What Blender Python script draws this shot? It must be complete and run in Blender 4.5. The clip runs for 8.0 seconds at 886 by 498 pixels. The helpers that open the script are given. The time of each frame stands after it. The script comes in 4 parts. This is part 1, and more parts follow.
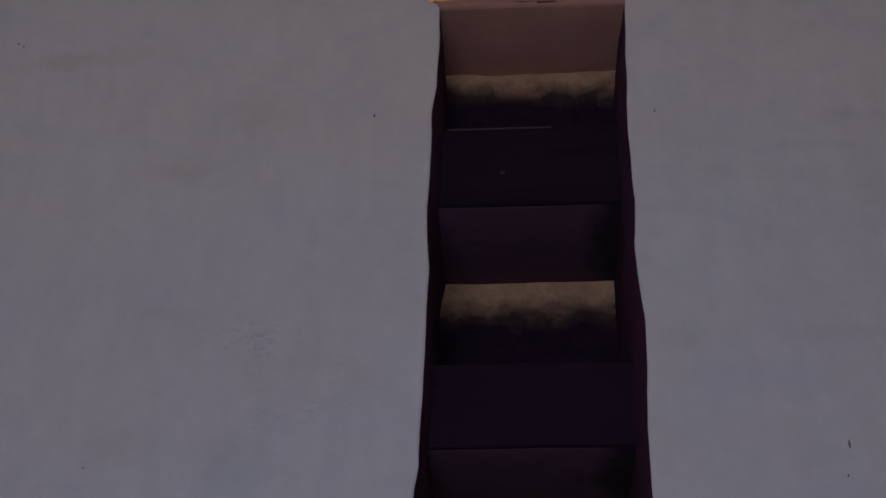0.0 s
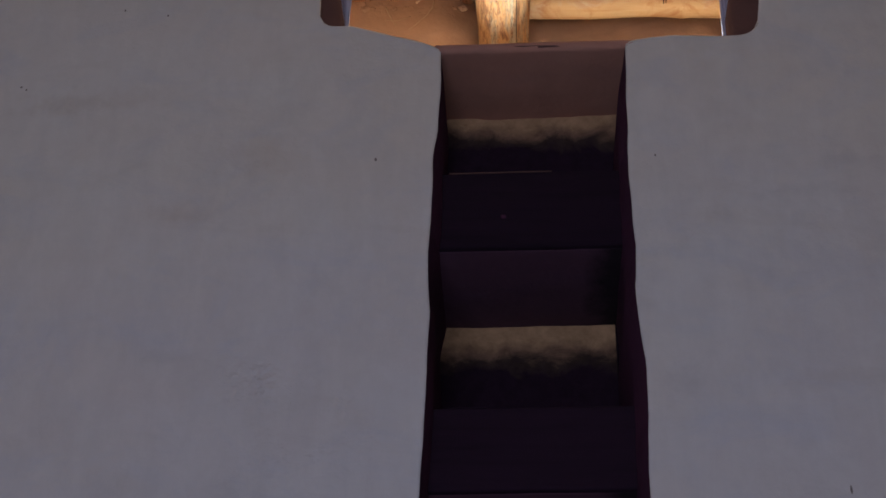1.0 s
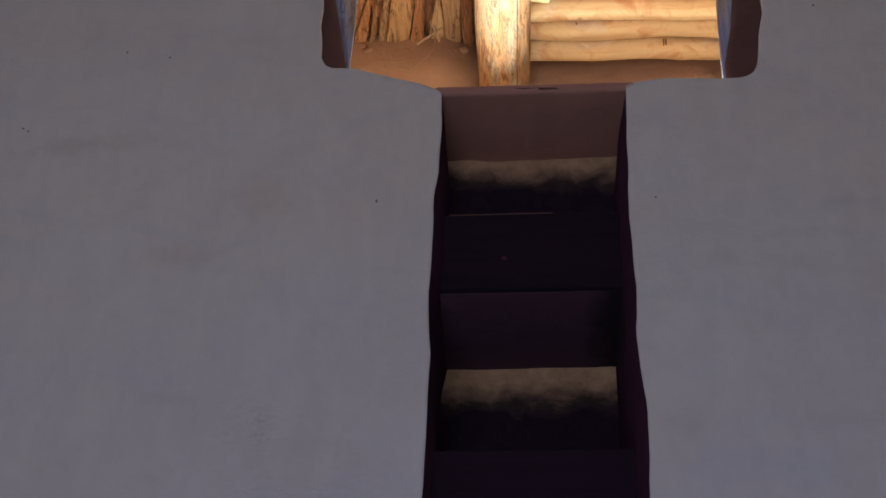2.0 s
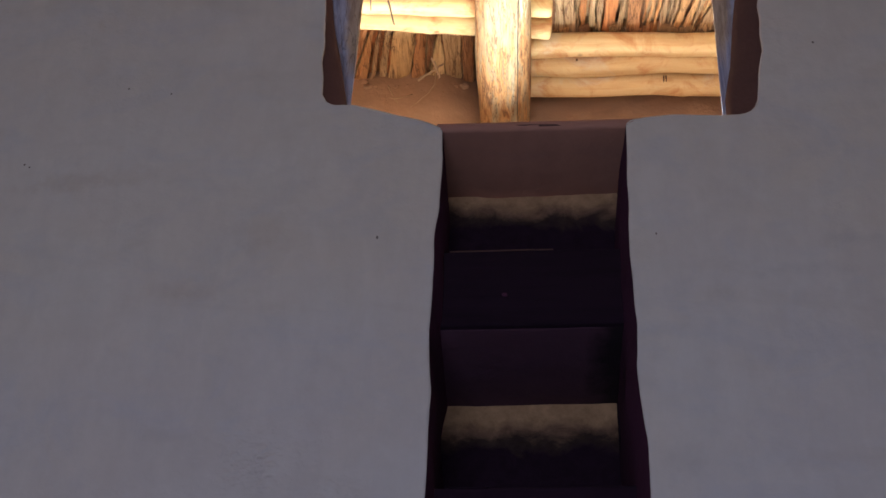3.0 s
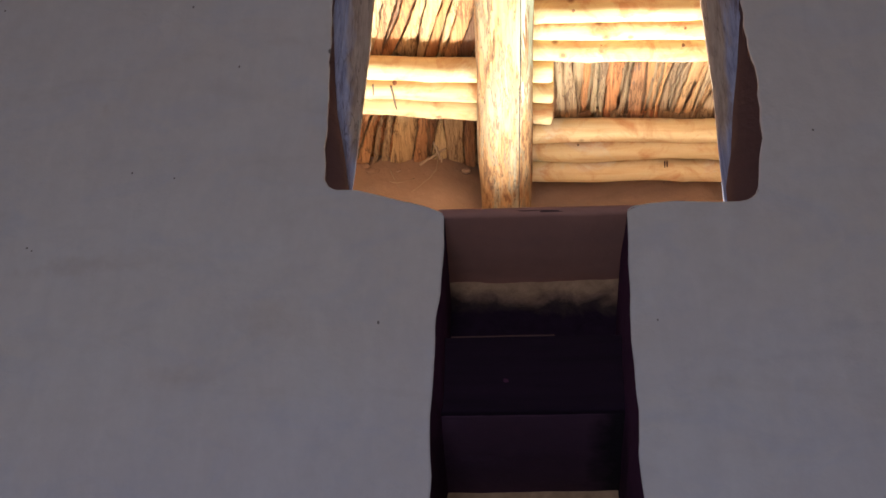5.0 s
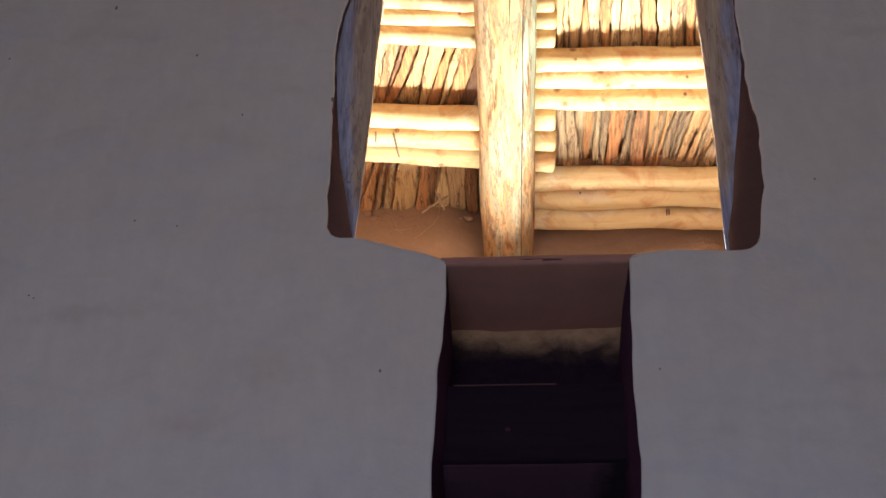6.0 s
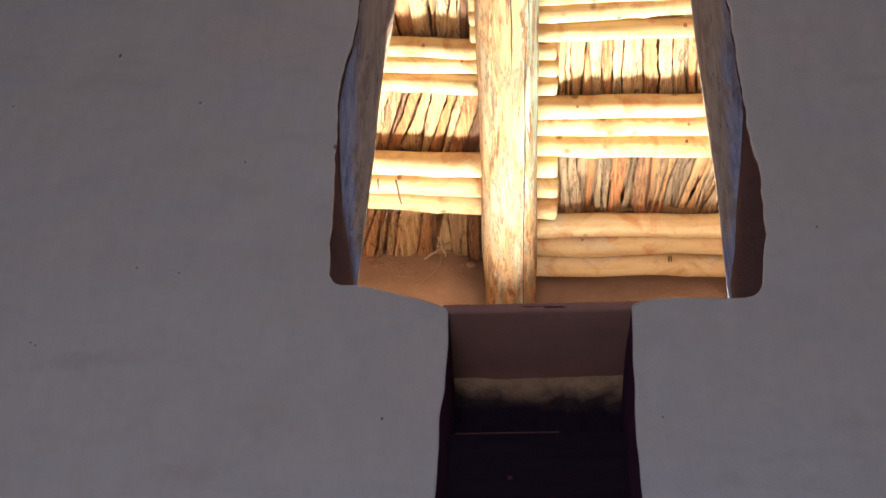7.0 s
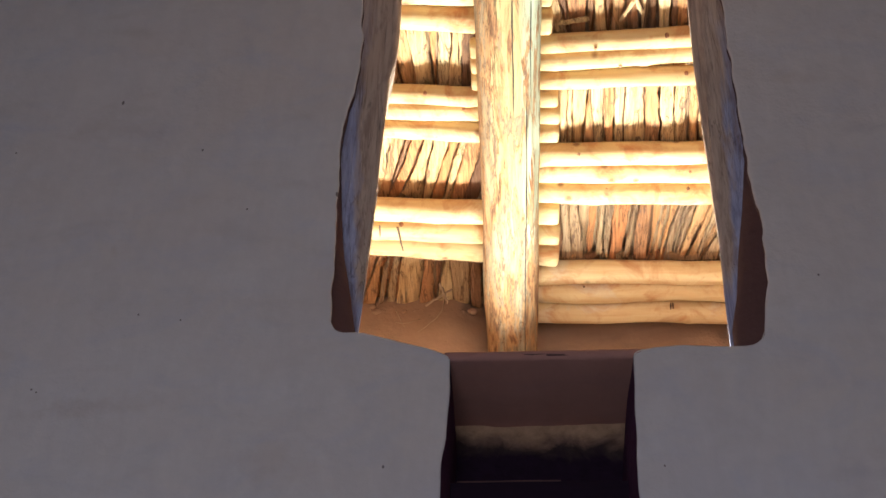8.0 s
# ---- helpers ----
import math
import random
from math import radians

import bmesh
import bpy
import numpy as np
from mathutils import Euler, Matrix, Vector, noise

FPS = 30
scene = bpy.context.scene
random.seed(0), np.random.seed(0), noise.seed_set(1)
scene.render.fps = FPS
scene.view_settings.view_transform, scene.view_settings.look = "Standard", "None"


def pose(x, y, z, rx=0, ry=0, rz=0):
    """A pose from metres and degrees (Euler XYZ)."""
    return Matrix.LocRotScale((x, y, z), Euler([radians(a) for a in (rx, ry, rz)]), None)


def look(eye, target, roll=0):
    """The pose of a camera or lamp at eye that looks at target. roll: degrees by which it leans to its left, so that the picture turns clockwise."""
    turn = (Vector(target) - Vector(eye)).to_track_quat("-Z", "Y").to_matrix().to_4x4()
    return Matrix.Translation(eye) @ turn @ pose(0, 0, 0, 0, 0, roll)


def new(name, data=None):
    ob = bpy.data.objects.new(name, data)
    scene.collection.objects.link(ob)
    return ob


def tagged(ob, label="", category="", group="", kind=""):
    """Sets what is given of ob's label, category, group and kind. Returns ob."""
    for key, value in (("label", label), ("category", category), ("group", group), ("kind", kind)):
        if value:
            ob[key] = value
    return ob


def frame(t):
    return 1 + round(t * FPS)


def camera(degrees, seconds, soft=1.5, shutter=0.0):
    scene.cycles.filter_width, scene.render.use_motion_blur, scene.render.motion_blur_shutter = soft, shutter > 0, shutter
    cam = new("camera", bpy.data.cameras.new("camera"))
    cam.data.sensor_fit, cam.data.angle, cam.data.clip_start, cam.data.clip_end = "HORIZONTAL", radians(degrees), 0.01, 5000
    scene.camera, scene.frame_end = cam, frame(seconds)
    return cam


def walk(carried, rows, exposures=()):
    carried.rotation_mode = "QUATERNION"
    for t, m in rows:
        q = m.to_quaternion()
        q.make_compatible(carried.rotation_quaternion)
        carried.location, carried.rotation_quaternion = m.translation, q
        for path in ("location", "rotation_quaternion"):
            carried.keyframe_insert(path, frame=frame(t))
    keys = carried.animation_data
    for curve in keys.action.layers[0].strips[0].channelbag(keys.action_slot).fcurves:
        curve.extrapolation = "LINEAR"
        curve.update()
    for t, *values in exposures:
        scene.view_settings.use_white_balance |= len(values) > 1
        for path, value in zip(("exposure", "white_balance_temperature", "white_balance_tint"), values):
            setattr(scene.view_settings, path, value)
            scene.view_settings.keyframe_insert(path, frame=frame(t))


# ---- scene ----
# ---- camera: a tripod head that tilts up, the lens 17 cm before the pivot ----
cam = camera(31.29, 8.0, soft=1.55)
ROWS = [
    (0.0, 0.0002, -3.3778, 1.5215, 31.811, 3.308, 0.409),
    (0.5, 0.0002, -3.3789, 1.5233, 32.539, 3.326, 0.504),
    (1.0, 0.0002, -3.3802, 1.5253, 33.333, 3.360, 0.554),
    (1.5, 0.0002, -3.3815, 1.5272, 34.096, 3.378, 0.615),
    (3.0, 0.0003, -3.3848, 1.5319, 36.046, 3.451, 0.718),
    (3.5, 0.0003, -3.3860, 1.5335, 36.715, 3.472, 0.758),
    (4.0, 0.0003, -3.3873, 1.5353, 37.444, 3.493, 0.855),
    (4.5, 0.0003, -3.3887, 1.5371, 38.207, 3.521, 0.938),
    (6.0, 0.0002, -3.3934, 1.5428, 40.694, 3.706, 1.267),
    (6.5, 0.0001, -3.3950, 1.5446, 41.522, 3.791, 1.336),
    (7.0, 0.0001, -3.3966, 1.5464, 42.348, 3.862, 1.422),
    (7.5, 0.0000, -3.3983, 1.5482, 43.168, 3.929, 1.500),
    (8.0, 0.0000, -3.4000, 1.5500, 44.000, 4.000, 1.600),
]
walk(cam, [(t, pose(x, y, z, 90 + p, 0, yaw) @ pose(0, 0, 0, 0, 0, roll)) for t, x, y, z, p, yaw, roll in ROWS],
     exposures=[(0.0, 0.0, 6300, 13), (8.0, 0.0, 6300, 13)])

# ---- light ----
world = bpy.data.worlds.new("sky")
scene.world = world
world.use_nodes = True
wt = world.node_tree
sky = wt.nodes.new("ShaderNodeTexSky")
sky.sky_type, sky.sun_disc = "NISHITA", False
sky.sun_elevation, sky.sun_rotation = radians(48), radians(20)
wt.links.new(sky.outputs[0], wt.nodes["Background"].inputs[0])
wt.nodes["Background"].inputs[1].default_value = 0.08
sun = new("sun", bpy.data.lights.new("sun", "SUN"))
sun.data.energy, sun.data.angle, sun.data.color = 3.0, radians(0.5), (1, 0.95, 0.86)
sun.matrix_world = look((3, 9, 12), (0, 0, 0))


def area_lamp(name, eye, target, sx, sy, watts, colour):
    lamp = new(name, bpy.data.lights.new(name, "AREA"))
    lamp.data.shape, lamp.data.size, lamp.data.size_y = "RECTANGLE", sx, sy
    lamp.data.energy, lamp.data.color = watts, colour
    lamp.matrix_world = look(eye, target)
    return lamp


# added lamp for daylight off the unseen terrace outside the upper room's wide doorway
area_lamp("terrace_light", (-0.1, 3.5, 3.76), (-0.1, 1.1, 6.2), 1.9, 0.9, 1040, (0.95, 1.0, 0.86))
# cool daylight through the low doorway behind the viewer
area_lamp("entrance_light", (-0.6, -5.9, 1.25), (-0.4, 0, 3.7), 2.2, 2.1, 84, (0.80, 0.855, 0.965))


# ---- materials ----
def nodes_of(name):
    m = bpy.data.materials.new(name)
    m.use_nodes = True
    return m, m.node_tree, m.node_tree.nodes["Principled BSDF"]


def add(nt, kind, **values):
    n = nt.nodes.new("ShaderNode" + kind)
    for key, value in values.items():
        n.inputs[key].default_value = value
    return n


def coords(nt, scale=(1, 1, 1)):
    c, m = add(nt, "TexCoord"), add(nt, "Mapping")
    m.inputs["Scale"].default_value = scale
    nt.links.new(c.outputs["Object"], m.inputs[0])
    return m.outputs[0]


def ramp(nt, fac, stops):
    r = add(nt, "ValToRGB")
    e = r.color_ramp.elements
    while len(e) < len(stops):
        e.new(0.5)
    for el, (p, c) in zip(e, stops):
        el.position, el.color = p, (*c, 1)
    nt.links.new(fac, r.inputs[0])
    return r.outputs[0]


def noise_of(nt, vec, scale, detail=6, rough=0.6, distortion=0.0):
    n = add(nt, "TexNoise", Scale=scale, Detail=detail, Roughness=rough, Distortion=distortion)
    nt.links.new(vec, n.inputs["Vector"])
    return n.outputs["Fac"]


def mixed(nt, fac, a, b, mode="MIX"):
    m = nt.nodes.new("ShaderNodeMix")
    m.data_type, m.blend_type = "RGBA", mode
    for slot, value in ((0, fac), (6, a), (7, b)):
        if isinstance(value, bpy.types.NodeSocket):
            nt.links.new(value, m.inputs[slot])
        elif slot == 0:
            m.inputs[0].default_value = value
        else:
            m.inputs[slot].default_value = (*value, 1)
    return m.outputs[2]


def bump(nt, bsdf, height, strength, distance, chain=None):
    b = add(nt, "Bump", Strength=strength, Distance=distance)
    nt.links.new(height, b.inputs["Height"])
    if chain:
        nt.links.new(chain, b.inputs["Normal"])
    nt.links.new(b.outputs[0], bsdf.inputs["Normal"])
    return b.outputs[0]


# smears, damp patches and specks on the white wall: x, z, half width, half height, kind (0 brown, 1 bluish grey, 2 dark speck)
MARKS = [
    (-1.143, 4.267, 0.174, 0.028, 0),
    (-0.849, 3.884, 0.090, 0.029, 0),
    (0.704, 3.903, 0.108, 0.021, 1),
    (0.860, 4.001, 0.065, 0.025, 1),
    (-0.887, 3.448, 0.064, 0.018, 1),
    (0.395, 3.357, 0.041, 0.040, 1),
    (-0.689, 4.063, 0.092, 0.056, 0),
    (-0.694, 5.128, 0.046, 0.018, 0),
    (-1.235, 4.252, 0.127, 0.024, 0),
    (-1.305, 5.410, 0.132, 0.044, 0),
    (0.893, 5.586, 0.077, 0.023, 0),
    (1.108, 5.336, 0.088, 0.021, 1),
    (-0.712, 5.455, 0.037, 0.020, 0),
    (-0.673, 3.044, 0.093, 0.071, 1),
    (-0.380, 4.038, 0.006, 0.011, 2),
    (-1.384, 4.326, 0.006, 0.006, 2),
    (0.360, 4.027, 0.004, 0.007, 2),
    (-1.037, 3.036, 0.004, 0.004, 2),
    (0.745, 3.063, 0.005, 0.021, 2),
    (0.733, 2.986, 0.004, 0.007, 2),
    (-1.322, 5.550, 0.008, 0.020, 2),
    (-1.022, 5.302, 0.006, 0.011, 2),
    (-1.634, 5.312, 0.006, 0.008, 2),
    (-0.847, 5.022, 0.005, 0.010, 2),
    (0.854, 4.699, 0.006, 0.008, 2),
    (-1.123, 4.601, 0.005, 0.007, 2),
    (-0.994, 4.571, 0.005, 0.007, 2),
    (-1.368, 4.315, 0.005, 0.006, 2),
    (-0.572, 5.086, 0.009, 0.018, 2),
    (-1.234, 4.860, 0.009, 0.021, 0),
]


def marked(nt, v, col):
    """Lays the marks over a colour, with frayed outlines."""
    warp = add(nt, "TexNoise", Scale=14.0, Detail=5.0, Roughness=0.65)
    nt.links.new(v, warp.inputs["Vector"])
    for x, z, w, h, kind in MARKS:
        mp = add(nt, "Mapping")
        mp.vector_type = "TEXTURE"
        mp.inputs["Location"].default_value = (x, 0, z)
        mp.inputs["Scale"].default_value = (w * (1.5 if kind < 2 else 0.85), 50, h * (1.5 if kind < 2 else 0.85))
        nt.links.new(v, mp.inputs[0])
        off = add(nt, "VectorMath")
        off.operation = "MULTIPLY_ADD"
        nt.links.new(warp.outputs["Color"], off.inputs[0])
        k = 3.0 if kind < 2 else 0.8
        off.inputs[1].default_value = (k, 0, k)
        nt.links.new(mp.outputs[0], off.inputs[2])
        centre = add(nt, "VectorMath")
        centre.operation = "SUBTRACT"
        nt.links.new(off.outputs[0], centre.inputs[0])
        centre.inputs[1].default_value = (k / 2, 0, k / 2)
        size = add(nt, "VectorMath")
        size.operation = "LENGTH"
        nt.links.new(centre.outputs[0], size.inputs[0])
        top = (0.15, 0.18, 0.85)[kind]
        mask = ramp(nt, size.outputs["Value"], [(0.1 if kind < 2 else 0.5, (top, top, top)), (1.0 if kind < 2 else 0.8, (0, 0, 0))])
        col = mixed(nt, mask, col, ((0.37, 0.285, 0.235), (0.29, 0.30, 0.37), (0.10, 0.075, 0.075))[kind])
    return col


# worn places where the whitewash is finely pitted: x, z, half width, half height
PITTED = [(-0.66, 3.37, 0.20, 0.10), (-0.50, 3.24, 0.24, 0.18)]


def pitted(nt, bsdf, v, chain):
    """Small pits, wider than high, gathered in the worn places."""
    pits = ramp(nt, noise_of(nt, coords(nt, (1, 1, 1.25)), 44, 1.5, 0.45, 0.0), [(0.25, (0, 0, 0)), (0.75, (1, 1, 1))])
    whole = None
    for x, z, w, h in PITTED:
        mp = add(nt, "Mapping")
        mp.vector_type = "TEXTURE"
        mp.inputs["Location"].default_value = (x, 0, z)
        mp.inputs["Scale"].default_value = (w, 50, h)
        nt.links.new(v, mp.inputs[0])
        size = add(nt, "VectorMath")
        size.operation = "LENGTH"
        nt.links.new(mp.outputs[0], size.inputs[0])
        mask = ramp(nt, size.outputs["Value"], [(0.25, (1, 1, 1)), (1.0, (0, 0, 0))])
        whole = mask if whole is None else mixed(nt, 1.0, whole, mask, "ADD")
    patch = mixed(nt, 1.0, whole, ramp(nt, noise_of(nt, v, 5, 4, 0.6), [(0.38, (0.1, 0.1, 0.1)), (0.6, (1, 1, 1))]), "MULTIPLY")
    return bump(nt, bsdf, mixed(nt, patch, (0.85, 0.85, 0.85), pits), 0.72, 0.012, chain)


def plaster(name, base, stain, relief=1.0, amount=0.4, marks=False, shade_x=0.0, gloss=0.4):
    """Hand-rubbed plaster: broad drifts, thin smears and a few dark specks."""
    m, nt, bsdf = nodes_of(name)
    v = coords(nt)
    broad = ramp(nt, noise_of(nt, v, 1.3, 5, 0.62, 0.4), [(0.3, (0, 0, 0)), (0.72, (1, 1, 1))])
    cool = ramp(nt, noise_of(nt, coords(nt, (1, 2, 1.6)), 3.1, 6, 0.66, 0.8), [(0.5, (0, 0, 0)), (0.75, (0.5, 0.5, 0.5))])
    smear = ramp(nt, noise_of(nt, coords(nt, (1.0, 1, 2.3)), 2.1, 6, 0.58, 1.1), [(0.56, (0, 0, 0)), (0.74, (1, 1, 1))])
    fine = ramp(nt, noise_of(nt, v, 22, 6, 0.7), [(0.2, (0.95, 0.95, 0.95)), (0.8, (1.03, 1.03, 1.03))])
    warm = tuple(c * k for c, k in zip(base, (0.98, 0.93, 0.88)))
    blue = tuple(c * k for c, k in zip(base, (0.78, 0.84, 0.97)))
    col = mixed(nt, cool, mixed(nt, broad, base, warm), blue)
    k = add(nt, "Math")
    k.operation, k.inputs[1].default_value = "MULTIPLY", amount
    nt.links.new(smear, k.inputs[0])
    col = mixed(nt, k.outputs[0], col, stain)
    col = mixed(nt, 1.0, col, fine, "MULTIPLY")
    wash = ramp(nt, noise_of(nt, coords(nt, (4.5, 3, 1.3)), 3.2, 5, 0.62, 0.5), [(0.3, (0.955, 0.955, 0.96)), (0.7, (1.03, 1.03, 1.025))])
    col = mixed(nt, 1.0, col, wash, "MULTIPLY")
    sep, flat = add(nt, "SeparateXYZ"), add(nt, "CombineXYZ")
    nt.links.new(v, sep.inputs[0])
    nt.links.new(sep.outputs[0], flat.inputs[0])
    nt.links.new(sep.outputs[2], flat.inputs[1])
    speck = add(nt, "TexVoronoi", Scale=4.6, Randomness=1.0)
    speck.voronoi_dimensions = "2D"
    nt.links.new(flat.outputs[0], speck.inputs["Vector"])
    dots = ramp(nt, speck.outputs["Distance"], [(0.009, (0.85, 0.85, 0.85)), (0.021, (0, 0, 0))])
    gate = ramp(nt, noise_of(nt, v, 3.3, 1), [(0.68, (0, 0, 0)), (0.7, (1, 1, 1))])
    col = mixed(nt, mixed(nt, 1.0, dots, gate, "MULTIPLY"), col, (0.1, 0.085, 0.085))
    if marks:
        # cooler light low on the wall, painted in as ragged bluish drifts
        low = add(nt, "Math")
        low.operation, low.inputs[1].default_value = "MULTIPLY_ADD", 1.6
        nt.links.new(noise_of(nt, v, 1.1, 5, 0.6, 0.6), low.inputs[0])
        nt.links.new(sep.outputs[2], low.inputs[2])
        drift = add(nt, "Math")
        drift.operation, drift.inputs[1].default_value = "SUBTRACT", 4.0
        nt.links.new(low.outputs[0], drift.inputs[0])
        col = mixed(nt, ramp(nt, drift.outputs[0], [(0.0, (1, 1, 1)), (1.0, (0, 0, 0))]), col, mixed(nt, 1.0, col, (0.955, 0.98, 1.08), "MULTIPLY"))
        col = marked(nt, v, col)
    # soft shade across the underside, painted in as black past this x
    if shade_x:
        wander = add(nt, "Math")
        wander.operation, wander.inputs[1].default_value = "MULTIPLY_ADD", 0.12
        nt.links.new(noise_of(nt, v, 12, 4, 0.6), wander.inputs[0])
        nt.links.new(sep.outputs[0], wander.inputs[2])
        col = mixed(nt, ramp(nt, wander.outputs[0], [(shade_x, (0, 0, 0)), (shade_x + 0.07, (1, 1, 1))]), col, (0.011, 0.0045, 0.013))
    nt.links.new(col, bsdf.inputs["Base Color"])
    bsdf.inputs["Roughness"].default_value = 0.88
    bsdf.inputs["Specular IOR Level"].default_value = gloss
    n1 = bump(nt, bsdf, noise_of(nt, v, 9, 4, 0.55), 0.34 * relief, 0.02)
    patchy = mixed(nt, ramp(nt, noise_of(nt, v, 2.1, 2), [(0.48, (0, 0, 0)), (0.66, (1, 1, 1))]), (0.5, 0.5, 0.5), noise_of(nt, v, 48, 3, 0.6))
    n2 = bump(nt, bsdf, patchy, 0.50 * relief, 0.008, n1)
    if marks:
        n2 = pitted(nt, bsdf, v, n2)
    bump(nt, bsdf, noise_of(nt, v, 210, 3, 0.6), 0.05 * relief, 0.003, n2)
    return m


def wood(name, light, mid, dark, along=0, relief=0.4, knots=0.5, rough=0.7, tint=0.12, gloss=0.5):
    """Grain drawn out along one axis, with blotches and a different tone for each piece."""
    m, nt, bsdf = nodes_of(name)
    info = add(nt, "ObjectInfo")
    c = add(nt, "TexCoord")
    shift = add(nt, "VectorMath")
    shift.operation = "MULTIPLY_ADD"
    comb = add(nt, "CombineXYZ")
    for i in range(3):
        nt.links.new(info.outputs["Random"], comb.inputs[i])
    nt.links.new(comb.outputs[0], shift.inputs[0])
    shift.inputs[1].default_value = (31, 17, 23)
    nt.links.new(c.outputs["Object"], shift.inputs[2])
    mp = add(nt, "Mapping")
    sc = [16.0] * 3
    sc[along] = 1.3
    mp.inputs["Scale"].default_value = sc
    nt.links.new(shift.outputs[0], mp.inputs[0])
    grain = noise_of(nt, mp.outputs[0], 2.2, 7, 0.65, 0.5)
    col = ramp(nt, grain, [(0.25, dark), (0.45, mid), (0.75, light)])
    spots = noise_of(nt, shift.outputs[0], 7, 5, 0.65, 0.3)
    col = mixed(nt, mixed(nt, 1.0, ramp(nt, spots, [(0.52, (0, 0, 0)), (0.72, (1, 1, 1))]), (knots, knots, knots), "MULTIPLY"), col, dark)
    tone = add(nt, "MapRange")
    tone.inputs["To Min"].default_value, tone.inputs["To Max"].default_value = 1 - tint, 1 + tint
    nt.links.new(info.outputs["Random"], tone.inputs[0])
    col = mixed(nt, 1.0, col, tone.outputs[0], "MULTIPLY")
    nt.links.new(col, bsdf.inputs["Base Color"])
    bsdf.inputs["Roughness"].default_value = rough
    bsdf.inputs["Specular IOR Level"].default_value = gloss
    n1 = bump(nt, bsdf, grain, relief, 0.012)
    bump(nt, bsdf, spots, relief * 0.6, 0.01, n1)
    return m


def pole_wood(name="peeled_pole_wood", k=0.92, stains=0.9, pale=0.2, tint=(1, 1, 1)):
    """Peeled young trunks: nearly smooth, honey stains, scattered dark knots."""
    m, nt, bsdf = nodes_of(name)
    info, c = add(nt, "ObjectInfo"), add(nt, "TexCoord")
    comb, shift = add(nt, "CombineXYZ"), add(nt, "VectorMath")
    shift.operation = "MULTIPLY_ADD"
    for i in range(3):
        nt.links.new(info.outputs["Random"], comb.inputs[i])
    nt.links.new(comb.outputs[0], shift.inputs[0])
    shift.inputs[1].default_value = (31, 17, 23)
    nt.links.new(c.outputs["Object"], shift.inputs[2])
    v = shift.outputs[0]
    mp = add(nt, "Mapping")
    mp.inputs["Scale"].default_value = (1.2, 14, 14)
    nt.links.new(v, mp.inputs[0])
    grain = noise_of(nt, mp.outputs[0], 2.4, 6, 0.6, 0.6)
    col = ramp(nt, grain, [(0.28, (0.54 * k, 0.34 * k, 0.165 * k)), (0.5, (0.62 * k, 0.445 * k, 0.23 * k)), (0.75, (0.67 * k, 0.52 * k, 0.29 * k))])
    stain = ramp(nt, noise_of(nt, v, 6.5, 6, 0.68, 0.8), [(0.49, (0, 0, 0)), (0.66, (stains, stains, stains))])
    grey = ramp(nt, noise_of(nt, v, 3.6, 4, 0.6, 0.6), [(0.55, (0, 0, 0)), (0.68, (pale, pale, pale))])
    col = mixed(nt, grey, col, (0.60 * k, 0.55 * k, 0.43 * k))
    col = mixed(nt, stain, col, (0.45 * k, 0.205 * k, 0.09 * k))
    vor = add(nt, "TexVoronoi", Scale=6.0, Randomness=1.0)
    nt.links.new(v, vor.inputs["Vector"])
    knot = ramp(nt, vor.outputs["Distance"], [(0.05, (0.9, 0.9, 0.9)), (0.13, (0, 0, 0))])
    col = mixed(nt, knot, col, (0.20, 0.095, 0.05))
    tone = add(nt, "MapRange")
    tone.inputs["To Min"].default_value, tone.inputs["To Max"].default_value = 0.84, 1.07
    nt.links.new(info.outputs["Random"], tone.inputs[0])
    col = mixed(nt, 1.0, col, tint, "MULTIPLY")
    nt.links.new(mixed(nt, 1.0, col, tone.outputs[0], "MULTIPLY"), bsdf.inputs["Base Color"])
    bsdf.inputs["Roughness"].default_value = 0.85
    bsdf.inputs["Specular IOR Level"].default_value = 0.2
    n1 = bump(nt, bsdf, grain, 0.2, 0.008)
    bump(nt, bsdf, noise_of(nt, v, 9, 4, 0.6), 0.25, 0.015, n1)
    return m


